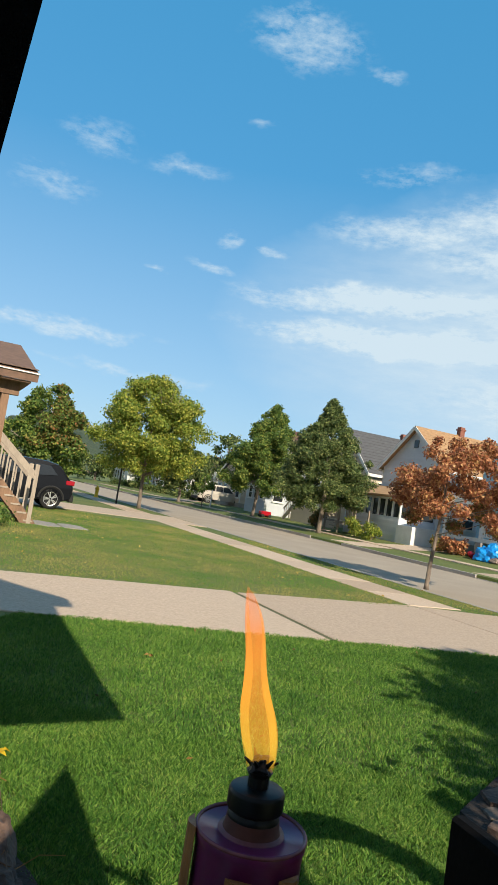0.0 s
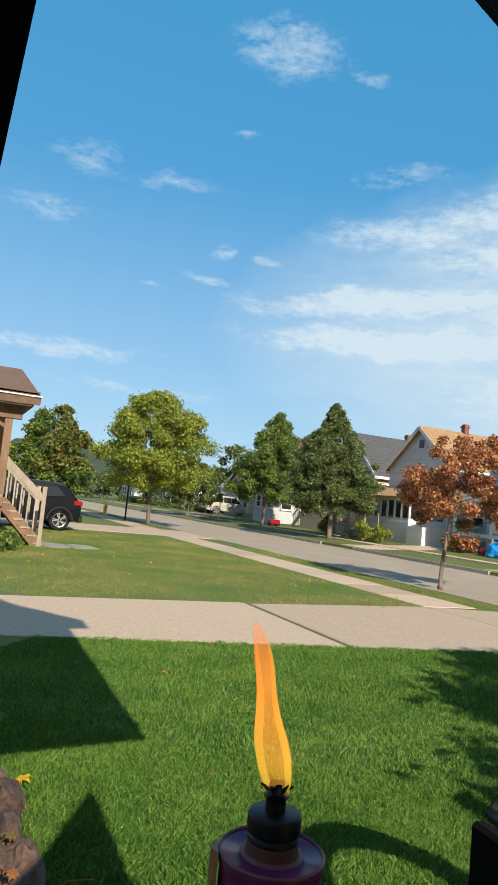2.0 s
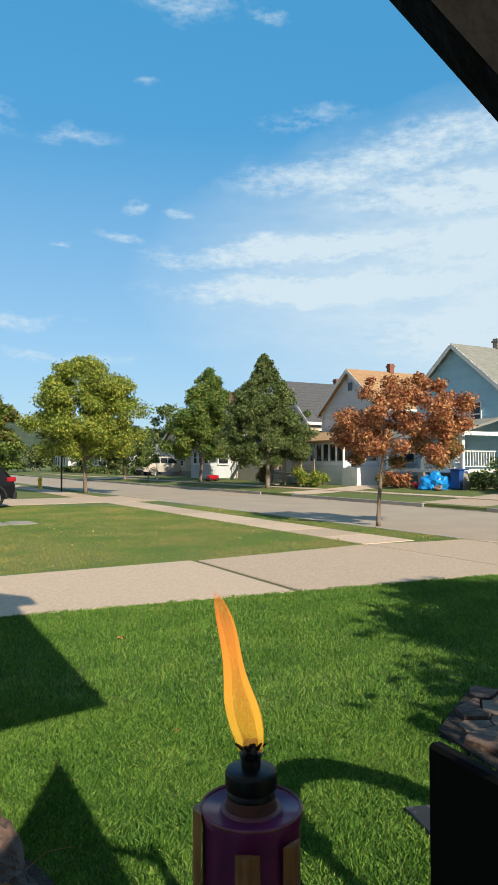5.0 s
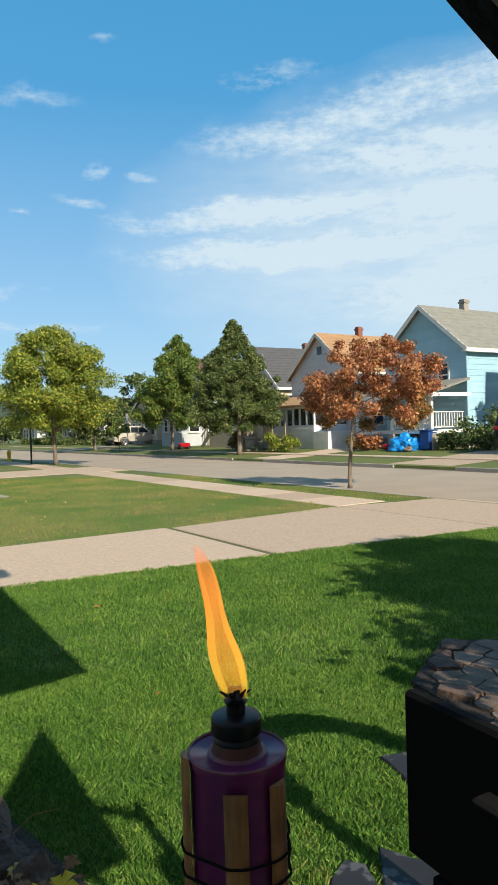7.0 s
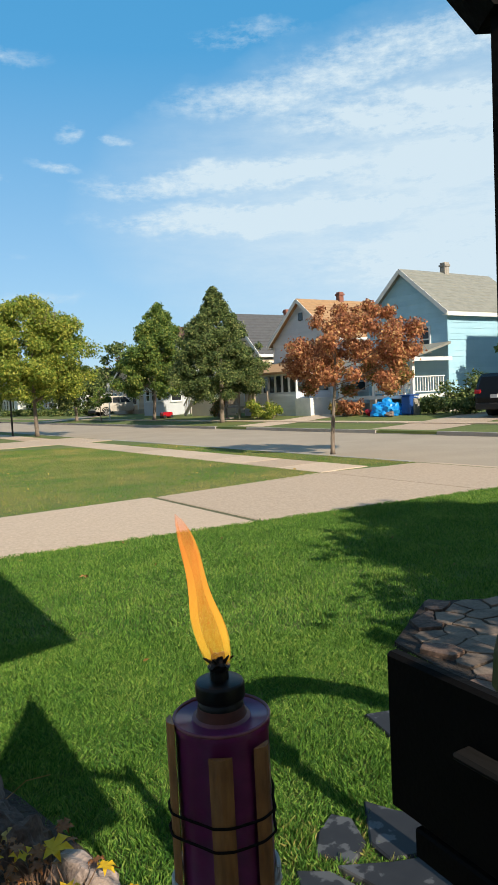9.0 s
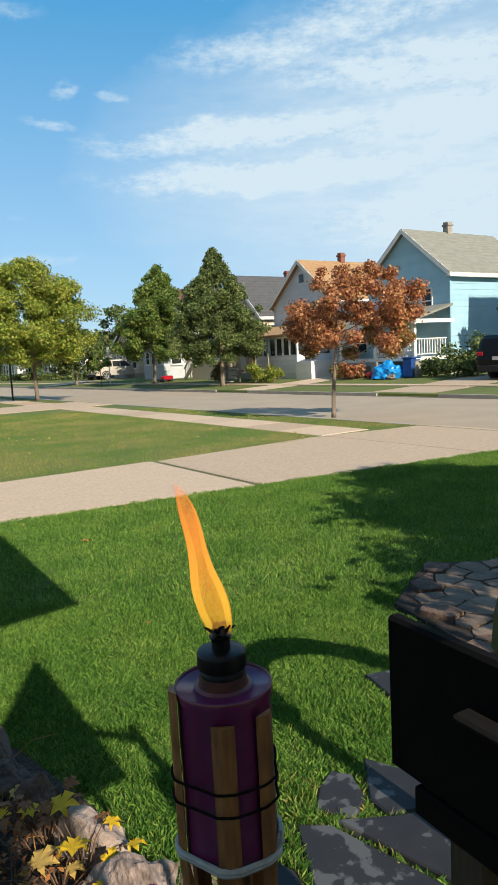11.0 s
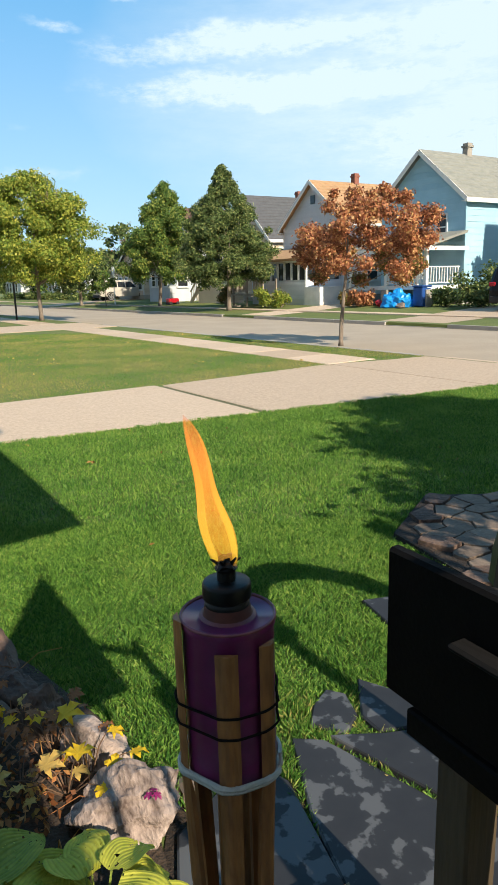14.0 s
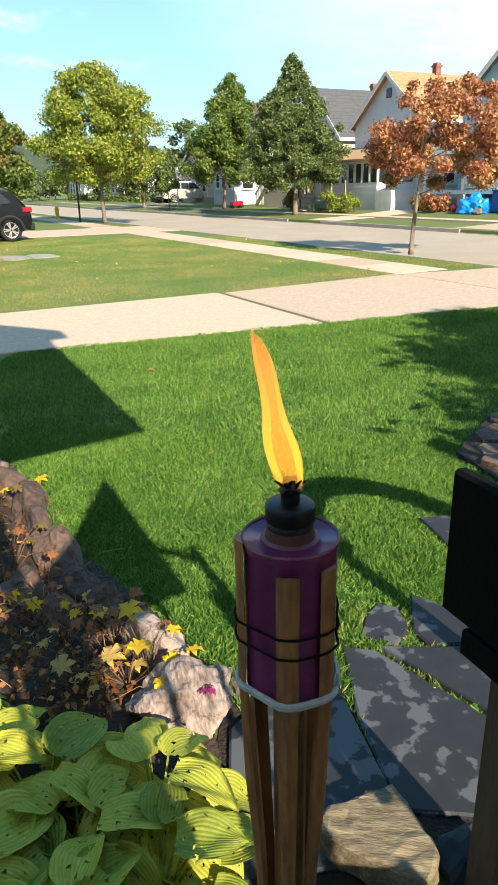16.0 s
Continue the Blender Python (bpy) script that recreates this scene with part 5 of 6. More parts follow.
part("collar", lathe([(R * 0.6, TZ - 0.004), (R * 0.57, TZ + 0.001), (R * 0.52, TZ + 0.003), (R * 0.5, TZ + 0.011), (R * 0.4, TZ + 0.013)], 36), M_RUST, can, "heat-browned metal collar", True)
cap = part("burner_cap", lathe([(R * 0.47, TZ + 0.008), (R * 0.49, TZ + 0.01), (R * 0.49, TZ + 0.015), (R * 0.46, TZ + 0.016), (R * 0.46, TZ + 0.018), (R * 0.525, TZ + 0.0185), (R * 0.53, TZ + 0.0195), (R * 0.53, TZ + 0.0305), (R * 0.525, TZ + 0.0315), (R * 0.5, TZ + 0.0335), (R * 0.49, TZ + 0.0338), (R * 0.24, TZ + 0.035)], 36), M_CAP, torch, "black burner cap", True)
part("wick_tube", lathe([(R * 0.2, TZ + 0.034), (R * 0.2, TZ + 0.043), (R * 0.25, TZ + 0.047), (R * 0.18, TZ + 0.05)], 16), M_CAP, cap)
wick = rock((0.011, 0.011, 0.009), 5, 0.5)
part("wick", wick, M_CAP, cap, "charred frayed wick").location = (0, 0, TZ + 0.051)
for k in range(6):
    a = 1.1 * k
    part("wick_strand", tube([(0.005 * math.cos(a), 0.005 * math.sin(a), TZ + 0.05), (0.014 * math.cos(a), 0.014 * math.sin(a), TZ + 0.056 + 0.002 * (k % 3))], [0.0025, 0.0008], 5), M_CAP, cap)


def cane(ang, width, top, seed):
    """A split bamboo strip that lies against the canister, then leans in to the pole."""
    rr = random.Random(seed)
    bm = bmesh.new()
    zs = [top, top - 0.04, top - 0.08, TZ - 0.125, TZ - 0.155, TZ - 0.18, TZ - 0.28, TZ - 0.4, TZ - 0.52, TZ - 0.66, TZ - 0.82, TZ - 1.0, -0.05]
    rows = []
    for i, z in enumerate(zs):
        below = max(0.0, TZ - 0.155 - z)
        rad = R + 0.003 - min(0.018, below * 0.055)
        node = 0.0026 if i in (6, 8, 10) else 0.0
        row = []
        for k in range(7):
            f = k / 6 - 0.5
            half = width / 2 * (1 + node * 40) * (1.0 - min(0.3, below * 1.6))
            row.append((rad + (0.0055 + node) * math.cos(f * math.pi), f * 2 * half, z))
        for k in range(7):
            f = 0.5 - k / 6
            row.append((rad - 0.0005 - 0.004 * (below > 0.02), f * 2 * half * 0.96, z))
        rows.append([bm.verts.new(p) for p in row])
    n = len(rows[0])
    for r0, r1 in zip(rows, rows[1:]):
        for k in range(n):
            bm.faces.new((r0[k], r0[(k + 1) % n], r1[(k + 1) % n], r1[k]))
    bm.faces.new(rows[0])
    bm.faces.new(rows[-1][::-1])
    bmesh.ops.rotate(bm, verts=bm.verts, cent=(0, 0, 0), matrix=Matrix.Rotation(ang, 3, "Z"))
    bmesh.ops.recalc_face_normals(bm, faces=bm.faces)
    return bm


front = radians(-90)
STRIPS = ((0, 0.0208, TZ - 0.016, 1), (50, 0.02, TZ - 0.014, 2), (-74, 0.022, TZ + 0.004, 3), (142, 0.022, TZ - 0.04, 4), (-170, 0.022, TZ - 0.02, 5), (-125, 0.022, TZ - 0.02, 6))


def binding(z, rad, wob, seed, out=0.0094):
    """A cord drawn taut round the strips, touching the canister where they stand far apart."""
    marks = sorted((front + radians(q[0])) % (2 * math.pi) for q in STRIPS)
    marks = [marks[-1] - 2 * math.pi] + marks + [marks[0] + 2 * math.pi]
    pts = []
    for k in range(121):
        a = 2 * math.pi * k / 120
        a0 = max(q for q in marks if q <= a)
        a1 = min(q for q in marks if q > a)
        half = max(0.02, (a1 - a0) / 2 - 0.17)
        off = min(abs(a - a0), abs(a1 - a))
        r = R + out if off < 0.17 else (R + out) * math.cos(half) / math.cos(a - (a0 + a1) / 2)
        r = max(R + rad + 0.0004, r)
        pts.append((r * math.cos(a), r * math.sin(a), z + wob * math.sin(a + seed) + wob * 0.4 * math.sin(a * 3 + seed)))
    return tube(pts, rad, 6, False)


for deg, w, t, sd in STRIPS:
    part("bamboo_strip", cane(front + radians(deg), w, t, sd), M_BAMBOO, torch, smooth=False)
part("pole", tube([(0, 0, -0.05), (0, 0, TZ - 0.17)], 0.017, 12), M_BAMBOO, torch)


part("wire", binding(TZ - 0.074, 0.0012, 0.0035, 0.6), M_WIRE, torch)
part("wire", binding(TZ - 0.096, 0.0012, 0.0025, 0.9), M_WIRE, torch)
for i in range(2):
    part("cord", binding(TZ - 0.148 - 0.0042 * i, 0.0026, 0.0012, 1.0 + i, 0.0086), M_CORD, torch)
part("cord_end", tube([(0.043, -0.024, TZ - 0.15), (0.047, -0.022, TZ - 0.143), (0.046, -0.02, TZ - 0.134)], [0.0028, 0.0026, 0.0018], 6), M_CORD, torch)


def glowing(name, low, high, amount, scale, tall):
    """Burning gas: gives off light, lets the view through, thinner and redder towards its tip."""
    m = bpy.data.materials.new(name)
    m.use_nodes = True
    nt = m.node_tree
    nt.nodes.remove(nt.nodes["Principled BSDF"])
    tc, sp, nz, mp = nt.nodes.new("ShaderNodeTexCoord"), nt.nodes.new("ShaderNodeSeparateXYZ"), nt.nodes.new("ShaderNodeTexNoise"), nt.nodes.new("ShaderNodeMapping")
    mp.inputs["Scale"].default_value = scale
    nz.inputs["Scale"].default_value, nz.inputs["Detail"].default_value = 1.0, 2.0
    nt.links.new(tc.outputs["Object"], mp.inputs[0])
    nt.links.new(mp.outputs[0], nz.inputs["Vector"])
    nt.links.new(tc.outputs["Object"], sp.inputs[0])
    mr, ramp, amt = nt.nodes.new("ShaderNodeMapRange"), nt.nodes.new("ShaderNodeValToRGB"), nt.nodes.new("ShaderNodeValToRGB")
    mr.inputs["From Min"].default_value, mr.inputs["From Max"].default_value = 0.0, tall
    nt.links.new(sp.outputs[2], mr.inputs[0])
    for node, stops in ((ramp, ((0.0, low), (0.45, tuple((u + v) / 2 for u, v in zip(low, high))), (1.0, high))), (amt, tuple((f, (v, v, v)) for f, v in amount))):
        nt.links.new(mr.outputs[0], node.inputs[0])
        el = node.color_ramp.elements
        el[0].position, el[1].position = stops[0][0], stops[-1][0]
        el[0].color, el[1].color = (*stops[0][1], 1), (*stops[-1][1], 1)
        for f, c in stops[1:-1]:
            el.new(f).color = (*c, 1)
    rng, mul = nt.nodes.new("ShaderNodeMapRange"), nt.nodes.new("ShaderNodeMath")
    rng.inputs["From Min"].default_value, rng.inputs["From Max"].default_value = 0.32, 0.66
    rng.inputs["To Min"].default_value, rng.inputs["To Max"].default_value = 0.55, 1.15
    nt.links.new(nz.outputs["Fac"], rng.inputs[0])
    mul.operation, mul.use_clamp = "MULTIPLY", True
    nt.links.new(amt.outputs[0], mul.inputs[0])
    nt.links.new(rng.outputs[0], mul.inputs[1])
    em, tr, mx = nt.nodes.new("ShaderNodeEmission"), nt.nodes.new("ShaderNodeBsdfTransparent"), nt.nodes.new("ShaderNodeMixShader")
    em.inputs[1].default_value = 0.95
    nt.links.new(ramp.outputs[0], em.inputs[0])
    nt.links.new(mul.outputs[0], mx.inputs[0])
    nt.links.new(tr.outputs[0], mx.inputs[1])
    nt.links.new(em.outputs[0], mx.inputs[2])
    nt.links.new(mx.outputs[0], nt.nodes["Material Output"].inputs[0])
    return m


TALL = 0.14


def flame_mid(f):
    return -0.004 * math.sin(f * 5.2) - 0.036 * f ** 1.5


def flame_half(f):
    return (0.0105 + 0.0075 * math.sin(math.pi * min(1, f * 2.6) * 0.5)) * (1 - f ** 2.2) ** 0.8 * (1 - 0.4 * math.sin(math.pi * min(1, max(0, f - 0.1) / 0.9)) ** 2) + 0.0004


def flame():
    m_body = glowing("flame_sheet", (1.0, 0.47, 0.035), (0.95, 0.22, 0.05), ((0.0, 0.12), (0.12, 0.3), (0.4, 0.5), (0.75, 0.5), (1.0, 0.15)), (60, 60, 14), TALL)
    m_edge = glowing("flame_fold", (1.0, 0.62, 0.06), (1.0, 0.3, 0.05), ((0.0, 0.15), (0.1, 0.42), (0.5, 0.45), (0.85, 0.28), (1.0, 0.08)), (40, 40, 18), TALL)
    n, sides = 26, 20
    bm = bmesh.new()
    rows = []
    for i in range(n + 1):
        f = i / n
        w = flame_half(f)
        rows.append([bm.verts.new((flame_mid(f) + w * math.cos(a) * (1 + 0.1 * math.sin(3 * a + f * 6)), 0.5 * w * math.sin(a), TALL * f + 0.004 * math.sin(2 * a) * (1 - f))) for a in [2 * math.pi * k / sides for k in range(sides)]])
    for r0, r1 in zip(rows, rows[1:]):
        for k in range(sides):
            bm.faces.new((r0[k], r0[(k + 1) % sides], r1[(k + 1) % sides], r1[k]))
    body = part("flame", bm, m_body, torch, "orange-yellow open flame", True)
    body.location = (0, 0, TZ + 0.05)
    for sg, wd in ((-1, 0.0042), (1, 0.0034)):
        bm, rings = bmesh.new(), []
        for i in range(n):
            f = i / n
            rad = wd * (0.55 + 0.6 * math.sin(math.pi * min(1, f * 1.25))) * (1 - 0.75 * f) + 0.0003
            x = flame_mid(f) + sg * max(0.0, flame_half(f) - rad)
            rings.append([bm.verts.new((x + rad * math.cos(a), -0.001 * sg + rad * math.sin(a), TALL * f + 0.002)) for a in [2 * math.pi * k / 10 for k in range(10)]])
        for r0, r1 in zip(rings, rings[1:]):
            for k in range(10):
                bm.faces.new((r0[k], r0[(k + 1) % 10], r1[(k + 1) % 10], r1[k]))
        part("flame_fold", bm, m_edge, body, "bright yellow folded edge of the flame", True)


flame()


# ---- garden bed, rocks, plants ----
bed = tagged(new("garden_bed", mesh_of("garden_bed", [(-3.2, 4.2, 0.01), (-1.85, 3.5, 0.02), (-1.45, 2.75, 0.03), (-1.0, 2.4, 0.03), (-0.6, 2.0, 0.03), (-0.42, 1.7, 0.03), (-0.3, 1.35, 0.03), (-0.22, 0.9, 0.03), (-0.2, 0.3, 0.03), (-2.5, 0.3, 0.05), (-3.5, 2.5, 0.05)],
             [tuple(range(11))[::-1]], M_BEDSOIL)), "dark mulched garden bed edged with rocks", "garden bed", kind="structure")


def stone(m, size, mat, seed, label, rough=0.22, facets=5, group="rocks edging the bed", sub=3):
    me = bpy.data.meshes.new("rock")
    bm = rock(size, seed, rough, sub, 1.0, facets)
    bm.to_mesh(me)
    bm.free()
    me.materials.append(mat)
    ob = new("rock", me)
    ob.matrix_basis = m
    tagged(ob, label, "rock", group)


stone(pose(-0.44, 1.57, 0.05, 5, -8, 20), (0.185, 0.15, 0.125), M_ROCKPINK, 2, "pale pinkish granite rock in the sun", 0.26, 7, sub=5)
stone(pose(-0.61, 1.83, 0.04, 0, 5, -42), (0.16, 0.09, 0.12), M_ROCKPINK, 4, "pink-brown rock at the lawn's edge", sub=4)
for i, (x, y, a, b, h, r) in enumerate(((-0.84, 2.03, 0.1, 0.085, 0.14, 30), (-0.99, 2.2, 0.16, 0.085, 0.11, -48), (-1.17, 2.43, 0.2, 0.11, 0.15, -52), (-1.36, 2.66, 0.19, 0.11, 0.12, -48), (-1.54, 2.93, 0.19, 0.12, 0.12, -55), (-1.75, 3.15, 0.17, 0.12, 0.1, -45), (-1.97, 3.34, 0.18, 0.13, 0.1, -35), (-2.24, 3.52, 0.2, 0.14, 0.1, -20), (-2.55, 3.67, 0.2, 0.14, 0.1, 20), (-1.05, 2.02, 0.14, 0.09, 0.07, -40), (-1.25, 2.2, 0.15, 0.1, 0.08, -60))):
    stone(pose(x, y, 0.03, 0, 6, r), (a, b, h), M_ROCKBROWN, 20 + i, "red-brown rock edging the garden bed", sub=4)
stone(pose(-0.26, 1.72, 0.0, 0, 0, 50), (0.1, 0.08, 0.04), M_PATIO, 40, "small flat tan stone beside the path")

# broad layered rock by the path
bm = add_prism(bmesh.new(), [(0.16, 1.265), (0.123, 1.24), (0.09, 1.235), (0.06, 1.2), (-0.007, 1.185), (-0.036, 1.125), (-0.007, 1.09), (0.1, 1.03), (0.217, 0.987), (0.254, 1.062), (0.225, 1.15)], 0.0, 0.085, 0.01)
bmesh.ops.triangulate(bm, faces=[f for f in bm.faces if len(f.verts) > 4])
bmesh.ops.subdivide_edges(bm, edges=bm.edges[:], cuts=3, use_grid_fill=True)
for v in bm.verts:
    v.co += Vector((noise.noise(v.co * 25), noise.noise(v.co * 25 + Vector((5, 0, 0))), noise.noise(Vector((v.co.x * 14, v.co.y * 60, 1)))* 1.0)) * 0.008
me = bpy.data.meshes.new("rock")
bm.to_mesh(me)
bm.free()
me.materials.append(M_ROCKTAN)
tagged(new("rock", me), "flat tan layered rock with a pale edge", "rock", "rocks edging the bed").location = (0, 0, 0.02)
stone(pose(0.1, 0.93, 0.02, 0, 0, 20), (0.1, 0.08, 0.08), M_ROCKBROWN, 50, "reddish rock under the flat rock", sub=4)
stone(pose(0.34, 1.16, 0.0, 0, 0, 70), (0.12, 0.09, 0.05), M_FLAG, 52, "dark grey stone at the foot of the post")

tagged(new("path_bedding", mesh_of("path_bedding", [(-0.34, 1.75, 0.006), (-0.3, 0.2, 0.006), (1.4, 0.2, 0.006), (1.3, 1.5, 0.006), (0.7, 1.55, 0.006), (0.5, 1.9, 0.006), (0.1, 1.95, 0.006)], [(0, 1, 2, 3, 4, 5, 6)], M_BEDSOIL)), "dark soil under the path", "soil", kind="structure")
path = tagged(new("stone_path"), "blue-grey flagstone path with grassy joints", "path", kind="structure")
FLAGS = ([(0.12, 2.0), (0.14, 2.12), (0.2, 2.22), (0.27, 2.19), (0.3, 2.05), (0.24, 1.95)], [(0.31, 2.04), (0.33, 2.28), (0.43, 2.22), (0.62, 2.14), (0.6, 1.99), (0.36, 1.955)], [(0.185, 1.93), (0.37, 1.94), (0.62, 1.98), (0.68, 1.66), (0.535, 1.595)],
         [(0.05, 1.93), (0.16, 1.92), (0.53, 1.58), (0.5, 1.25), (0.185, 1.25), (0.09, 1.58)], [(-0.1, 1.82), (0.03, 1.72), (0.165, 1.32), (0.13, 1.1), (-0.24, 1.0), (-0.3, 1.5)], [(0.45, 2.96), (0.62, 3.0), (0.7, 2.72), (0.54, 2.7)], [(0.55, 2.5), (0.8, 2.55), (0.85, 2.25), (0.6, 2.28)], [(0.66, 1.95), (0.95, 2.0), (1.0, 1.6), (0.7, 1.62)],
         [(0.5, 1.55), (0.7, 1.55), (0.72, 1.2), (0.5, 1.2)], [(0.16, 0.98), (0.44, 1.0), (0.45, 0.6), (0.14, 0.62)])
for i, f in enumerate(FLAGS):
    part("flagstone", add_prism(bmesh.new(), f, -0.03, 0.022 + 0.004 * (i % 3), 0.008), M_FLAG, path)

terrace = tagged(new("stone_terrace"), "terrace of irregular brown-grey flat stones", "terrace", kind="structure")
rr = random.Random(9)


def cell(p, others, gap):
    """The patch of ground nearer to p than to any other stone's middle, less half a joint."""
    poly = [Vector((p[0] + dx, p[1] + dy)) for dx, dy in ((-0.4, -0.4), (0.4, -0.4), (0.4, 0.4), (-0.4, 0.4))]
    c = Vector(p)
    for o in others:
        d = Vector(o) - c
        if d.length > 0.75 or d.length < 1e-6:
            continue
        n, lim = d.normalized(), d.length / 2 - gap
        out = []
        for u, v in zip(poly, poly[1:] + poly[:1]):
            du, dv = (u - c).dot(n) - lim, (v - c).dot(n) - lim
            if du <= 0:
                out.append(u)
            if du * dv < 0:
                out.append(u.lerp(v, du / (du - dv)))
        poly = out
        if len(poly) < 3:
            return []
    return poly


mids = [(0.5 + 0.24 * (i + 0.5 * (j % 2)) + rr.uniform(-0.1, 0.1), 2.85 + 0.135 * j + rr.uniform(-0.06, 0.06)) for j in range(15) for i in range(11)]
for mx, my in mids:
    left = 0.76 + (my - 3.85) * 0.5 if my > 3.85 else 0.76 + (3.85 - my) * 0.42
    if mx < left + 0.06 or my > 4.62 or mx > 2.9:
        continue
    ol = []
    pc = cell((mx, my), mids, rr.uniform(0.004, 0.011))
    for u, v in zip(pc, pc[1:] + pc[:1]):
        if (u - v).length < 0.02:
            continue
        ol += [(u.x, u.y), tuple((u + v) / 2 + Vector((rr.uniform(-0.008, 0.008), rr.uniform(-0.008, 0.008))))]
    if len(ol) > 5:
        edge = mx < left + 0.2
        part("flat_stone", add_prism(bmesh.new(), ol, 0.0, (0.06 if edge else 0.05) + rr.uniform(-0.008, 0.008), 0.003), M_ROCKBROWN if edge else M_PATIO, terrace)
part("bedding", add_prism(bmesh.new(), [(0.78, 3.85), (1.15, 4.6), (3.0, 4.6), (3.0, 2.9), (1.15, 2.9)], -0.02, 0.035), M_BEDSOIL, terrace)


def hosta_leaf(length, width, rnd, cup=0.25, droop=0.5):
    """A broad ribbed leaf with a sunken midrib, curling down to its tip."""
    bm = bmesh.new()
    nu, nv = 14, 19
    rows = []
    for i in range(nu + 1):
        f = i / nu
        w = width / 2 * math.sin(math.pi * min(1, 0.12 + 0.88 * f) ** 0.85) ** 0.75 * (1 - 0.1 * f)
        if i == nu:
            w = 0.002
        row = []
        for j in range(nv):
            g = j / (nv - 1) * 2 - 1
            z = cup * abs(g) ** 1.3 * w - droop * length * f * f * 0.5 + 0.15 * length * f + 0.0014 * math.cos(g * 7 * math.pi) * (1 - f) * min(1, f * 5) + 0.004 * math.sin(f * 9 + g * 4)
            row.append(bm.verts.new((g * w, f * length, z)))
        rows.append(row)
    lay = bm.loops.layers.uv.new("UVMap")
    for i, (r0, r1) in enumerate(zip(rows, rows[1:])):
        for j in range(nv - 1):
            f = bm.faces.new((r0[j], r0[j + 1], r1[j + 1], r1[j]))
            for lp, (a, b) in zip(f.loops, ((j, i), (j + 1, i), (j + 1, i + 1), (j, i + 1))):
                lp[lay].uv = (a / (nv - 1) * 2 - 1, b / nu)
    return bm


def lobed_leaf(size, lobes=5, curl=0.12):
    """A deeply lobed leaf with pointed lobes, each folded along its vein and curling at its tip."""
    bm = bmesh.new()
    heart = bm.verts.new((0, size * 0.32, size * 0.03))
    foot = bm.verts.new((0, 0, 0))
    step = radians(205 / (lobes - 1))
    spread = []
    for k in range(lobes):
        a = math.pi / 2 - radians(102.5) + step * k
        far = size * (0.7 if k == lobes // 2 else 0.58 if k in (lobes // 2 - 1, lobes // 2 + 1) else 0.4)
        side = []
        for turn, r, z in ((-0.5, 0.4, 0.03), (-0.4, 0.72, 0.06), (0.0, 1.0, -curl), (0.4, 0.72, 0.06), (0.5, 0.4, 0.03)):
            q = a + step * turn
            side.append(bm.verts.new((math.cos(q) * far * r, size * 0.32 + math.sin(q) * far * r, size * z * (1.0 if k % 2 else 1.5))))
        vein = bm.verts.new((math.cos(a) * far * 0.6, size * 0.32 + math.sin(a) * far * 0.6, size * 0.02))
        for u, v in ((heart, side[0]), (side[0], side[1]), (side[1], side[2]), (side[2], side[3]), (side[3], side[4]), (side[4], heart)):
            bm.faces.new((vein, u, v))
        spread.append(side)
    for s0, s1 in zip(spread, spread[1:]):
        bm.faces.new((heart, s0[4], s1[0]))
    bm.faces.new((heart, foot, spread[0][0]))
    bm.faces.new((heart, spread[-1][4], foot))
    return bm


rr = random.Random(4)
for hx, hy, n, sc, mat in ((-0.92, 1.18, 16, 1.0, M_HOSTA), (-0.72, 1.1, 17, 1.05, M_HOSTA), (-0.58, 0.98, 18, 1.1, M_HOSTA), (-0.43, 1.12, 15, 0.95, M_HOSTA), (-0.38, 0.93, 16, 0.9, M_RIBDARK), (-1.15, 1.3, 14, 0.95, M_HOSTA), (-0.78, 0.84, 16, 1.05, M_HOSTA), (-0.52, 0.76, 15, 1.0, M_HOSTA)):
    h = thing("hosta", Matrix.Translation((hx, hy, 0.03)), "pale yellow-green hosta with insect-holed ribbed leaves", "plant", "hostas in the bed")
    for k in range(n):
        a = 2 * math.pi * k / n * 2.4 + rr.uniform(-0.3, 0.3)
        tier = k / n
        L = sc * rr.uniform(0.15, 0.215)
        lf = part("leaf", hosta_leaf(L, L * rr.uniform(0.6, 0.78), rr, 0.3, rr.uniform(0.5, 1.1)), mat if rr.random() < 0.85 else M_RIBDARK, h, smooth=True)
        reach = (0.05 + 0.11 * tier) * sc
        lf.matrix_basis = Matrix.Translation((math.cos(a) * reach, math.sin(a) * reach, 0.2 - 0.13 * tier + rr.uniform(-0.02, 0.02))) @ Matrix.Rotation(a - math.pi / 2, 4, "Z") @ Matrix.Rotation(radians(rr.uniform(-22, 6) - 10 * tier), 4, "X") @ Matrix.Rotation(radians(rr.uniform(-18, 18)), 4, "Y")
        part("stalk", tube([(0, 0, 0), (math.cos(a) * reach * 0.5, math.sin(a) * reach * 0.5, 0.12 - 0.05 * tier), lf.matrix_basis.translation], [0.004, 0.0035, 0.003], 5), M_HOSTADARK, h)

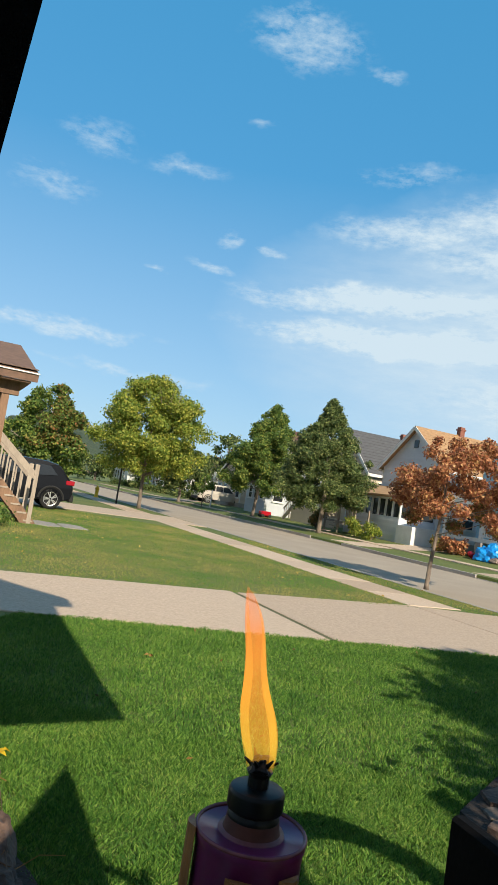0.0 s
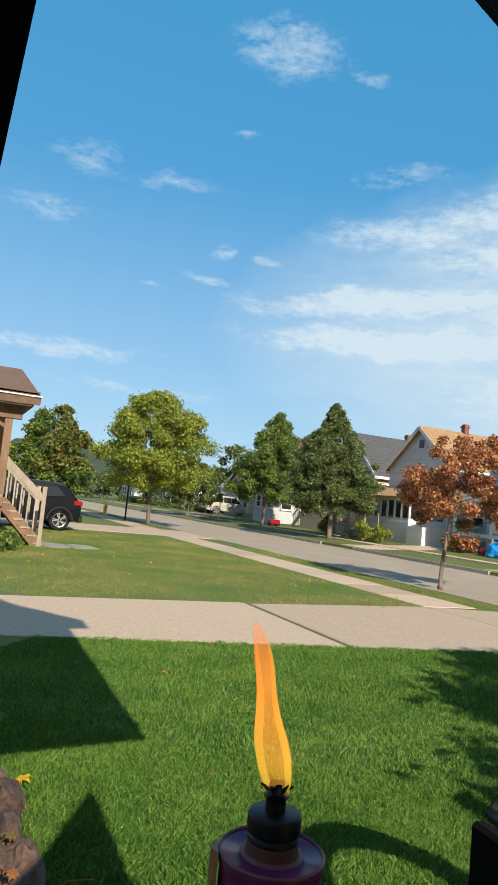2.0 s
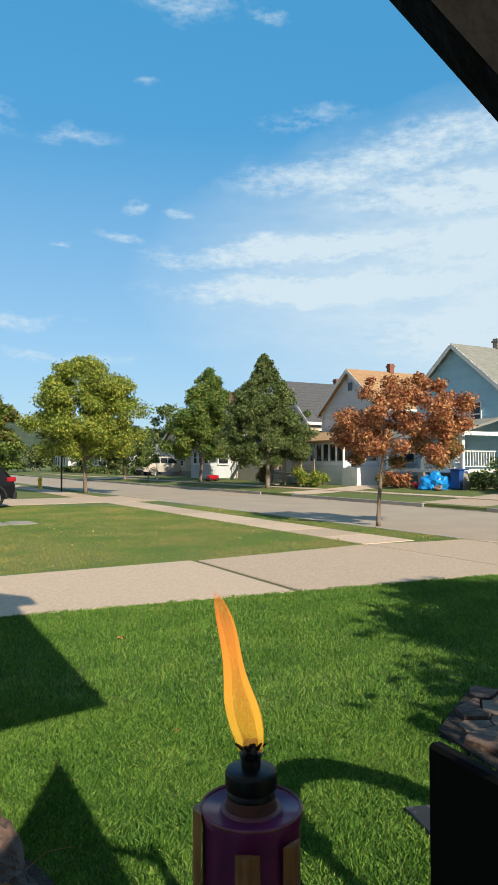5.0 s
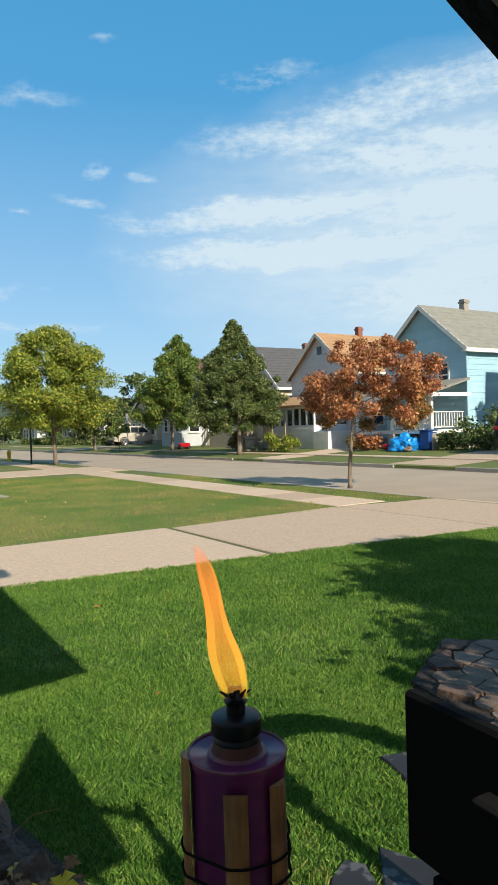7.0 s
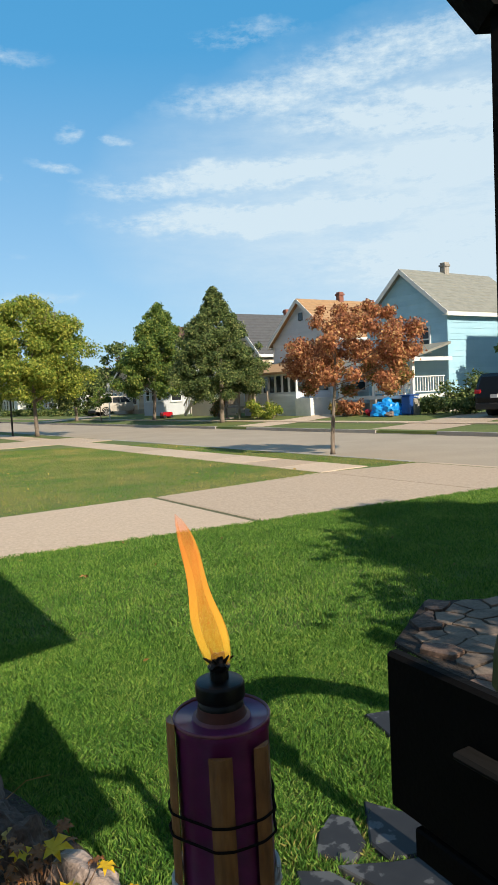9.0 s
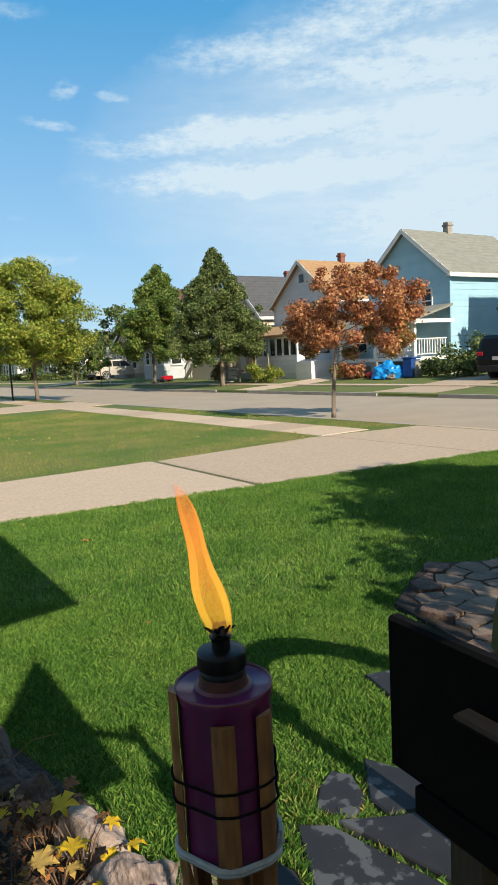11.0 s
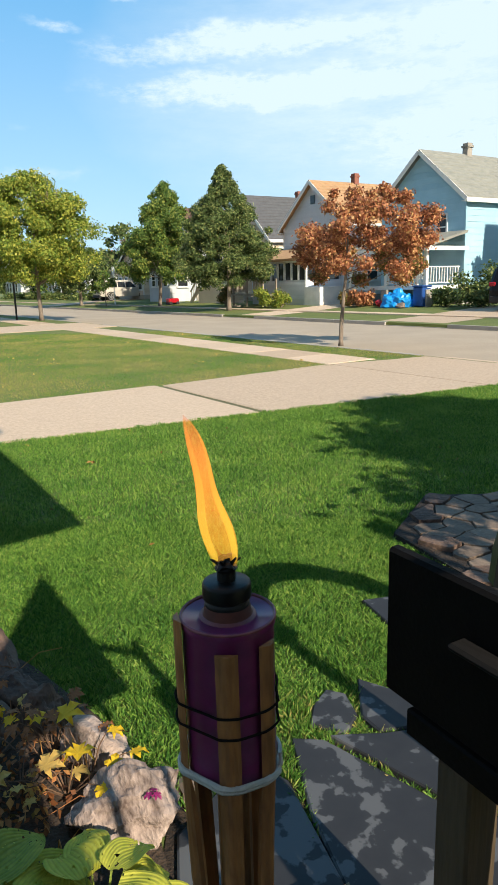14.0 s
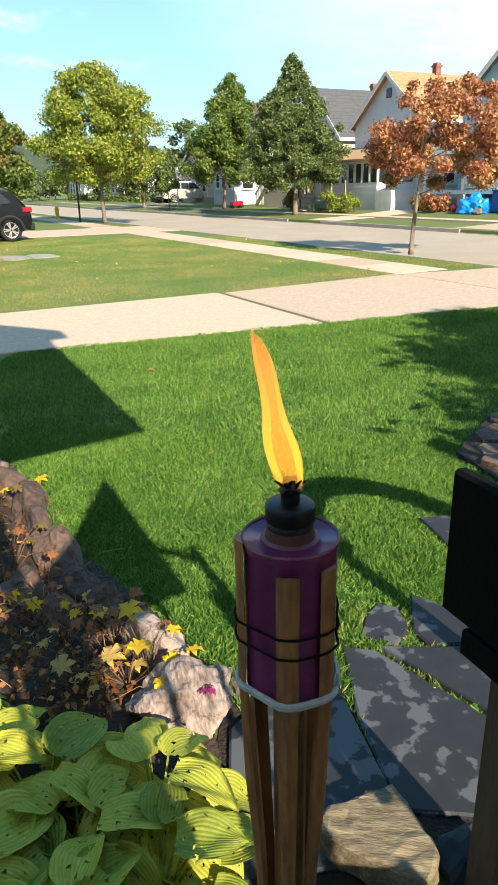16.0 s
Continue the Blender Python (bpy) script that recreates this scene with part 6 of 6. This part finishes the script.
for px, py, pz, mats, n in ((-0.76, 1.86, 0.02, (M_BROWNLEAF, M_BROWNLEAF, M_YELPETAL, M_BROWNLEAF), 10), (-0.6, 1.7, 0.02, (M_BROWNLEAF, M_YELPETAL, M_BROWNLEAF), 7), (-0.95, 1.85, 0.02, (M_BROWNLEAF, M_PALELEAF, M_BROWNLEAF, M_BROWNLEAF), 9), (-1.1, 2.1, 0.02, (M_BROWNLEAF, M_BROWNLEAF, M_YELPETAL), 9), (-0.8, 1.65, 0.02, (M_BROWNLEAF, M_BROWNLEAF, M_PALELEAF), 8), (-1.35, 2.3, 0.02, (M_BROWNLEAF, M_FADEDLEAF), 12), (-1.7, 2.9, 0.02, (M_BROWNLEAF, M_YELPETAL, M_FADEDLEAF), 12), (-1.3, 1.8, 0.02, (M_BROWNLEAF, M_BROWNLEAF, M_FADEDLEAF), 14)):
    pl = thing("faded_perennial", Matrix.Translation((px, py, pz)), "faded perennial with yellow and brown lobed leaves", "plant", "faded perennials in the bed")
    for k in range(n):
        a, d, z = rr.uniform(0, 6.28), rr.uniform(0.03, 0.17), rr.uniform(0.06, 0.19)
        tip = Vector((math.cos(a) * d, math.sin(a) * d, z))
        part("stem", tube([(0, 0, 0), tip * 0.6 + Vector((0, 0, 0.03)), tip], [0.003, 0.002, 0.0015], 5), M_STEM, pl)
        lf = part("leaf", lobed_leaf(rr.uniform(0.06, 0.105) if mats[0] == M_YELPETAL else rr.uniform(0.04, 0.075)), rr.choice(mats), pl)
        lf.matrix_basis = Matrix.Translation(tip) @ Matrix.Rotation(a - math.pi / 2 + rr.uniform(-0.6, 0.6), 4, "Z") @ Matrix.Rotation(radians(rr.uniform(-50, 25)), 4, "X") @ Matrix.Rotation(radians(rr.uniform(-25, 25)), 4, "Y")
yl = thing("yellow_leaved_perennial", Matrix.Translation((-0.66, 1.66, 0.02)), "perennial with large bright yellow lobed leaves", "plant", "faded perennials in the bed")
for lx, ly, lz, sz, turn, tip_x in ((-0.698, 1.816, 0.2, 0.105, -0.5, 10), (-0.602, 1.624, 0.2, 0.11, 0.2, -8), (-0.497, 1.627, 0.15, 0.07, 0.1, 25), (-0.506, 1.546, 0.15, 0.06, 2.6, -15), (-0.717, 1.65, 0.14, 0.1, -0.7, 15), (-0.848, 1.584, 0.14, 0.085, 0.1, 20), (-0.778, 1.574, 0.12, 0.06, 0.4, -15), (-1.073, 1.911, 0.14, 0.065, 0.2, 30), (-0.808, 1.871, 0.15, 0.075, 0.6, 10), (-0.727, 1.549, 0.1, 0.05, 1.2, -10), (-1.557, 3.134, 0.1, 0.09, -0.8, 10), (-0.921, 1.899, 0.12, 0.06, -0.4, 20)):
    tip = Vector((lx + 0.66, ly - 1.66, lz - 0.02))
    part("stem", tube([(0, 0, 0), tip * 0.55 + Vector((0, 0, 0.03)), tip], [0.003, 0.002, 0.0015], 5), M_STEM, yl)
    part("leaf", lobed_leaf(sz * 1.1), M_YELPETAL if sz > 0.1 or lx > -0.6 or ly > 1.85 else M_PALELEAF, yl).matrix_basis = Matrix.Translation(tip) @ Matrix.Rotation(turn, 4, "Z") @ Matrix.Rotation(radians(tip_x), 4, "X") @ Matrix.Translation((0, -sz * 0.35, 0))
mg = thing("magenta_leaf", Matrix.Translation((-0.36, 1.5, 0.17)), "fallen magenta leaf on the granite rock", "leaf")
for k in range(3):
    part("blade", lobed_leaf(0.032), M_MAGENTA, mg).matrix_basis = Matrix.Rotation(2.1 * k, 4, "Z") @ Matrix.Rotation(radians(-20), 4, "X")

# dead stems and litter in the bed, as loose stuff
bm = bmesh.new()
for k in range(150):
    p = Vector((rr.uniform(-1.9, -0.45), rr.uniform(1.3, 3.0), 0.04))
    if p.x > -0.45 - (p.y - 1.6) * 0.8:
        continue
    a = rr.uniform(0, 6.28)
    L = rr.uniform(0.05, 0.25)
    add_tube(bm, [p, p + Vector((math.cos(a) * L * 0.5, math.sin(a) * L * 0.5, rr.uniform(0.01, 0.1))), p + Vector((math.cos(a) * L, math.sin(a) * L, rr.uniform(0, 0.06)))], 0.002, 4)
me = bpy.data.meshes.new("plant_litter")
bm.to_mesh(me)
bm.free()
me.materials.append(M_BROWNLEAF)
tagged(new("plant_litter", me), "dry stems and litter on the bed", "plant litter", kind="stuff")
rn = np.random.default_rng(6)
c = np.array([(x, y, 0.05, 0.16) for x, y in zip(rn.uniform(-2.0, -0.55, 130), rn.uniform(1.3, 3.2, 130)) if x < -0.62 - (y - 1.6) * 0.85])
for nm, cnt, sz, mt, lab in (("leaf_litter", 2600, 0.03, M_BROWNLEAF, "fallen brown leaves on the bed"), ("pale_leaf_litter", 260, 0.035, M_PALELEAF, "fallen pale yellow leaves on the bed"), ("low_foliage", 150, 0.035, M_FADEDLEAF, "low green leaves among the litter")):
    v = leaf_cloud(c, cnt, sz, rn, 0.5)
    v[:, 2] = np.maximum(v[:, 2], 0.03)
    tagged(new(nm, quads(nm, v, mt)), lab, "leaf litter", kind="stuff")


# ---- grass ----
def blades(name, pts, hgt, wid, mat, seed, label):
    """Grass blades in tufts: near ones share a lean and a height."""
    rn = np.random.default_rng(seed)
    n = len(pts)
    base = np.concatenate([pts, np.zeros((n, 1))], 1)
    x, y = pts[:, 0], pts[:, 1]
    tuft = np.sin(x * 31 + 2.1 * np.sin(y * 17)) * np.sin(y * 27 + 1.7 * np.sin(x * 13 + 1)) + 0.6 * np.sin(x * 9.3 + 2.4 * np.sin(y * 5.1)) * np.sin(y * 8.1 + 2.0 * np.sin(x * 4.7))
    a = rn.uniform(0, 2 * np.pi, n)
    lean = np.clip(rn.uniform(0.1, 0.9, n) - 0.18 * tuft, 0.05, 1.0)
    b = 3.4 * np.sin(x * 6.1 + 1.5 * np.sin(y * 4.3)) + 2.6 * np.sin(y * 7.7 + 1.2 * np.sin(x * 5.9)) + rn.normal(size=n) * 1.7
    h = hgt * rn.uniform(0.55, 1.25, n) * (1 + 0.24 * tuft)
    side = np.stack([np.cos(a), np.sin(a), np.zeros(n)], 1) * (wid * rn.uniform(0.7, 1.3, n))[:, None]
    tip = np.stack([np.cos(b) * h * lean, np.sin(b) * h * lean, h * (1 - 0.35 * lean)], 1)
    mid = tip * np.array([0.35, 0.35, 0.6])
    v = np.stack([base - side * 0.5, base + side * 0.5, base + mid + side * 0.42, base + tip], 1).reshape(-1, 3)
    tagged(new(name, quads(name, v, mat)), label, "grass", kind="stuff")


def scatter(n, x0, x1, y0, y1, seed, keep):
    rn = np.random.default_rng(seed)
    p = np.stack([rn.uniform(x0, x1, n), rn.uniform(y0, y1, n)], 1)
    return p[keep(p)]


CN, SN = 0.8351, 0.5501


def to_cs(p):
    return p[:, 0] * CN + p[:, 1] * SN, -p[:, 0] * SN + p[:, 1] * CN


def in_poly(p, poly):
    inside = np.zeros(len(p), bool)
    for (x0, y0), (x1, y1) in zip(poly, poly[1:] + poly[:1]):
        hit = ((y0 > p[:, 1]) != (y1 > p[:, 1])) & (p[:, 0] < (x1 - x0) * (p[:, 1] - y0) / (y1 - y0 + 1e-9) + x0)
        inside ^= hit
    return inside


def near_lawn(p):
    c, s = to_cs(p)
    ok = s < 7.34 - 0.115 * c + 0.03 * np.sin(c * 9)
    ok &= p[:, 0] > -0.52 - (p[:, 1] - 1.86) * 0.92
    for f in FLAGS:
        ok &= ~in_poly(p, f)
    left = np.where(p[:, 1] > 3.85, 0.76 + (p[:, 1] - 3.85) * 0.5, 0.76 + (3.85 - p[:, 1]) * 0.42)
    ok &= ~((p[:, 0] > left) & (p[:, 1] > 2.85) & (p[:, 1] < 4.62))
    ok &= ~((p[:, 1] < 1.5) & (p[:, 0] < 0.3))
    return ok & (np.abs(p[:, 0]) < 0.55 * p[:, 1] + 0.3)


blades("grass", scatter(330000, -2.2, 2.4, 1.45, 4.2, 1, near_lawn), 0.034, 0.0034, M_GRASS, 11, "thick green mown grass")
blades("grass", scatter(400000, -3.2, 4.6, 4.2, 9.9, 2, near_lawn), 0.034, 0.0052, M_GRASS, 12, "thick green mown grass")


def far_lawn(p):
    c, s = to_cs(p)
    return (((s > 9.86 + 0.04 * np.sin(c * 5)) & (c < 8.2)) | ((c > 9.48) & (c < 10.48) & (s > 9.8))) & ~((s > 26) & (s < 30.8)) & (np.abs(p[:, 0]) < 0.62 * p[:, 1])


blades("grass", scatter(260000, -12, 4, 9, 24, 3, far_lawn), 0.03, 0.008, M_DRYGRASS, 13, "sparser yellowing lawn grass")
v0 = scatter(2600, -0.1, 0.6, 1.3, 2.2, 5, lambda p: (~np.any([in_poly(p, f) for f in FLAGS], axis=0)) & (p[:, 1] > 1.35))
blades("joint_grass", v0, 0.04, 0.003, M_DRYGRASS, 14, "straggly grass in the joints of the path")
rn = np.random.default_rng(21)
c = np.array([(x, y, 0.035, 0.02) for x, y in zip(rn.uniform(-2.5, 3.0, 400), rn.uniform(2.4, 9.0, 400)) if near_lawn(np.array([[x, y]]))[0]][:70])
v = leaf_cloud(c, 34, 0.04, rn, 0.3)
v[:, 2] = np.maximum(v[:, 2], 0.012)
tagged(new("fallen_leaves", quads("fallen_leaves", v, M_BROWNLEAF)), "scattered small brown leaves on the lawn", "fallen leaves", kind="stuff")
c = np.array([(x, y, 0.035, 0.05) for x, y in zip(rn.uniform(-9, 3.0, 1500), rn.uniform(9.5, 22.0, 1500)) if far_lawn(np.array([[x, y]]))[0]])
v = leaf_cloud(c, 260, 0.05, rn, 0.2)
v[:, 2] = np.maximum(v[:, 2], 0.02)
tagged(new("fallen_leaves", quads("fallen_leaves", v, M_PALELEAF)), "scattered tan leaves on the dry lawn", "fallen leaves", kind="stuff")
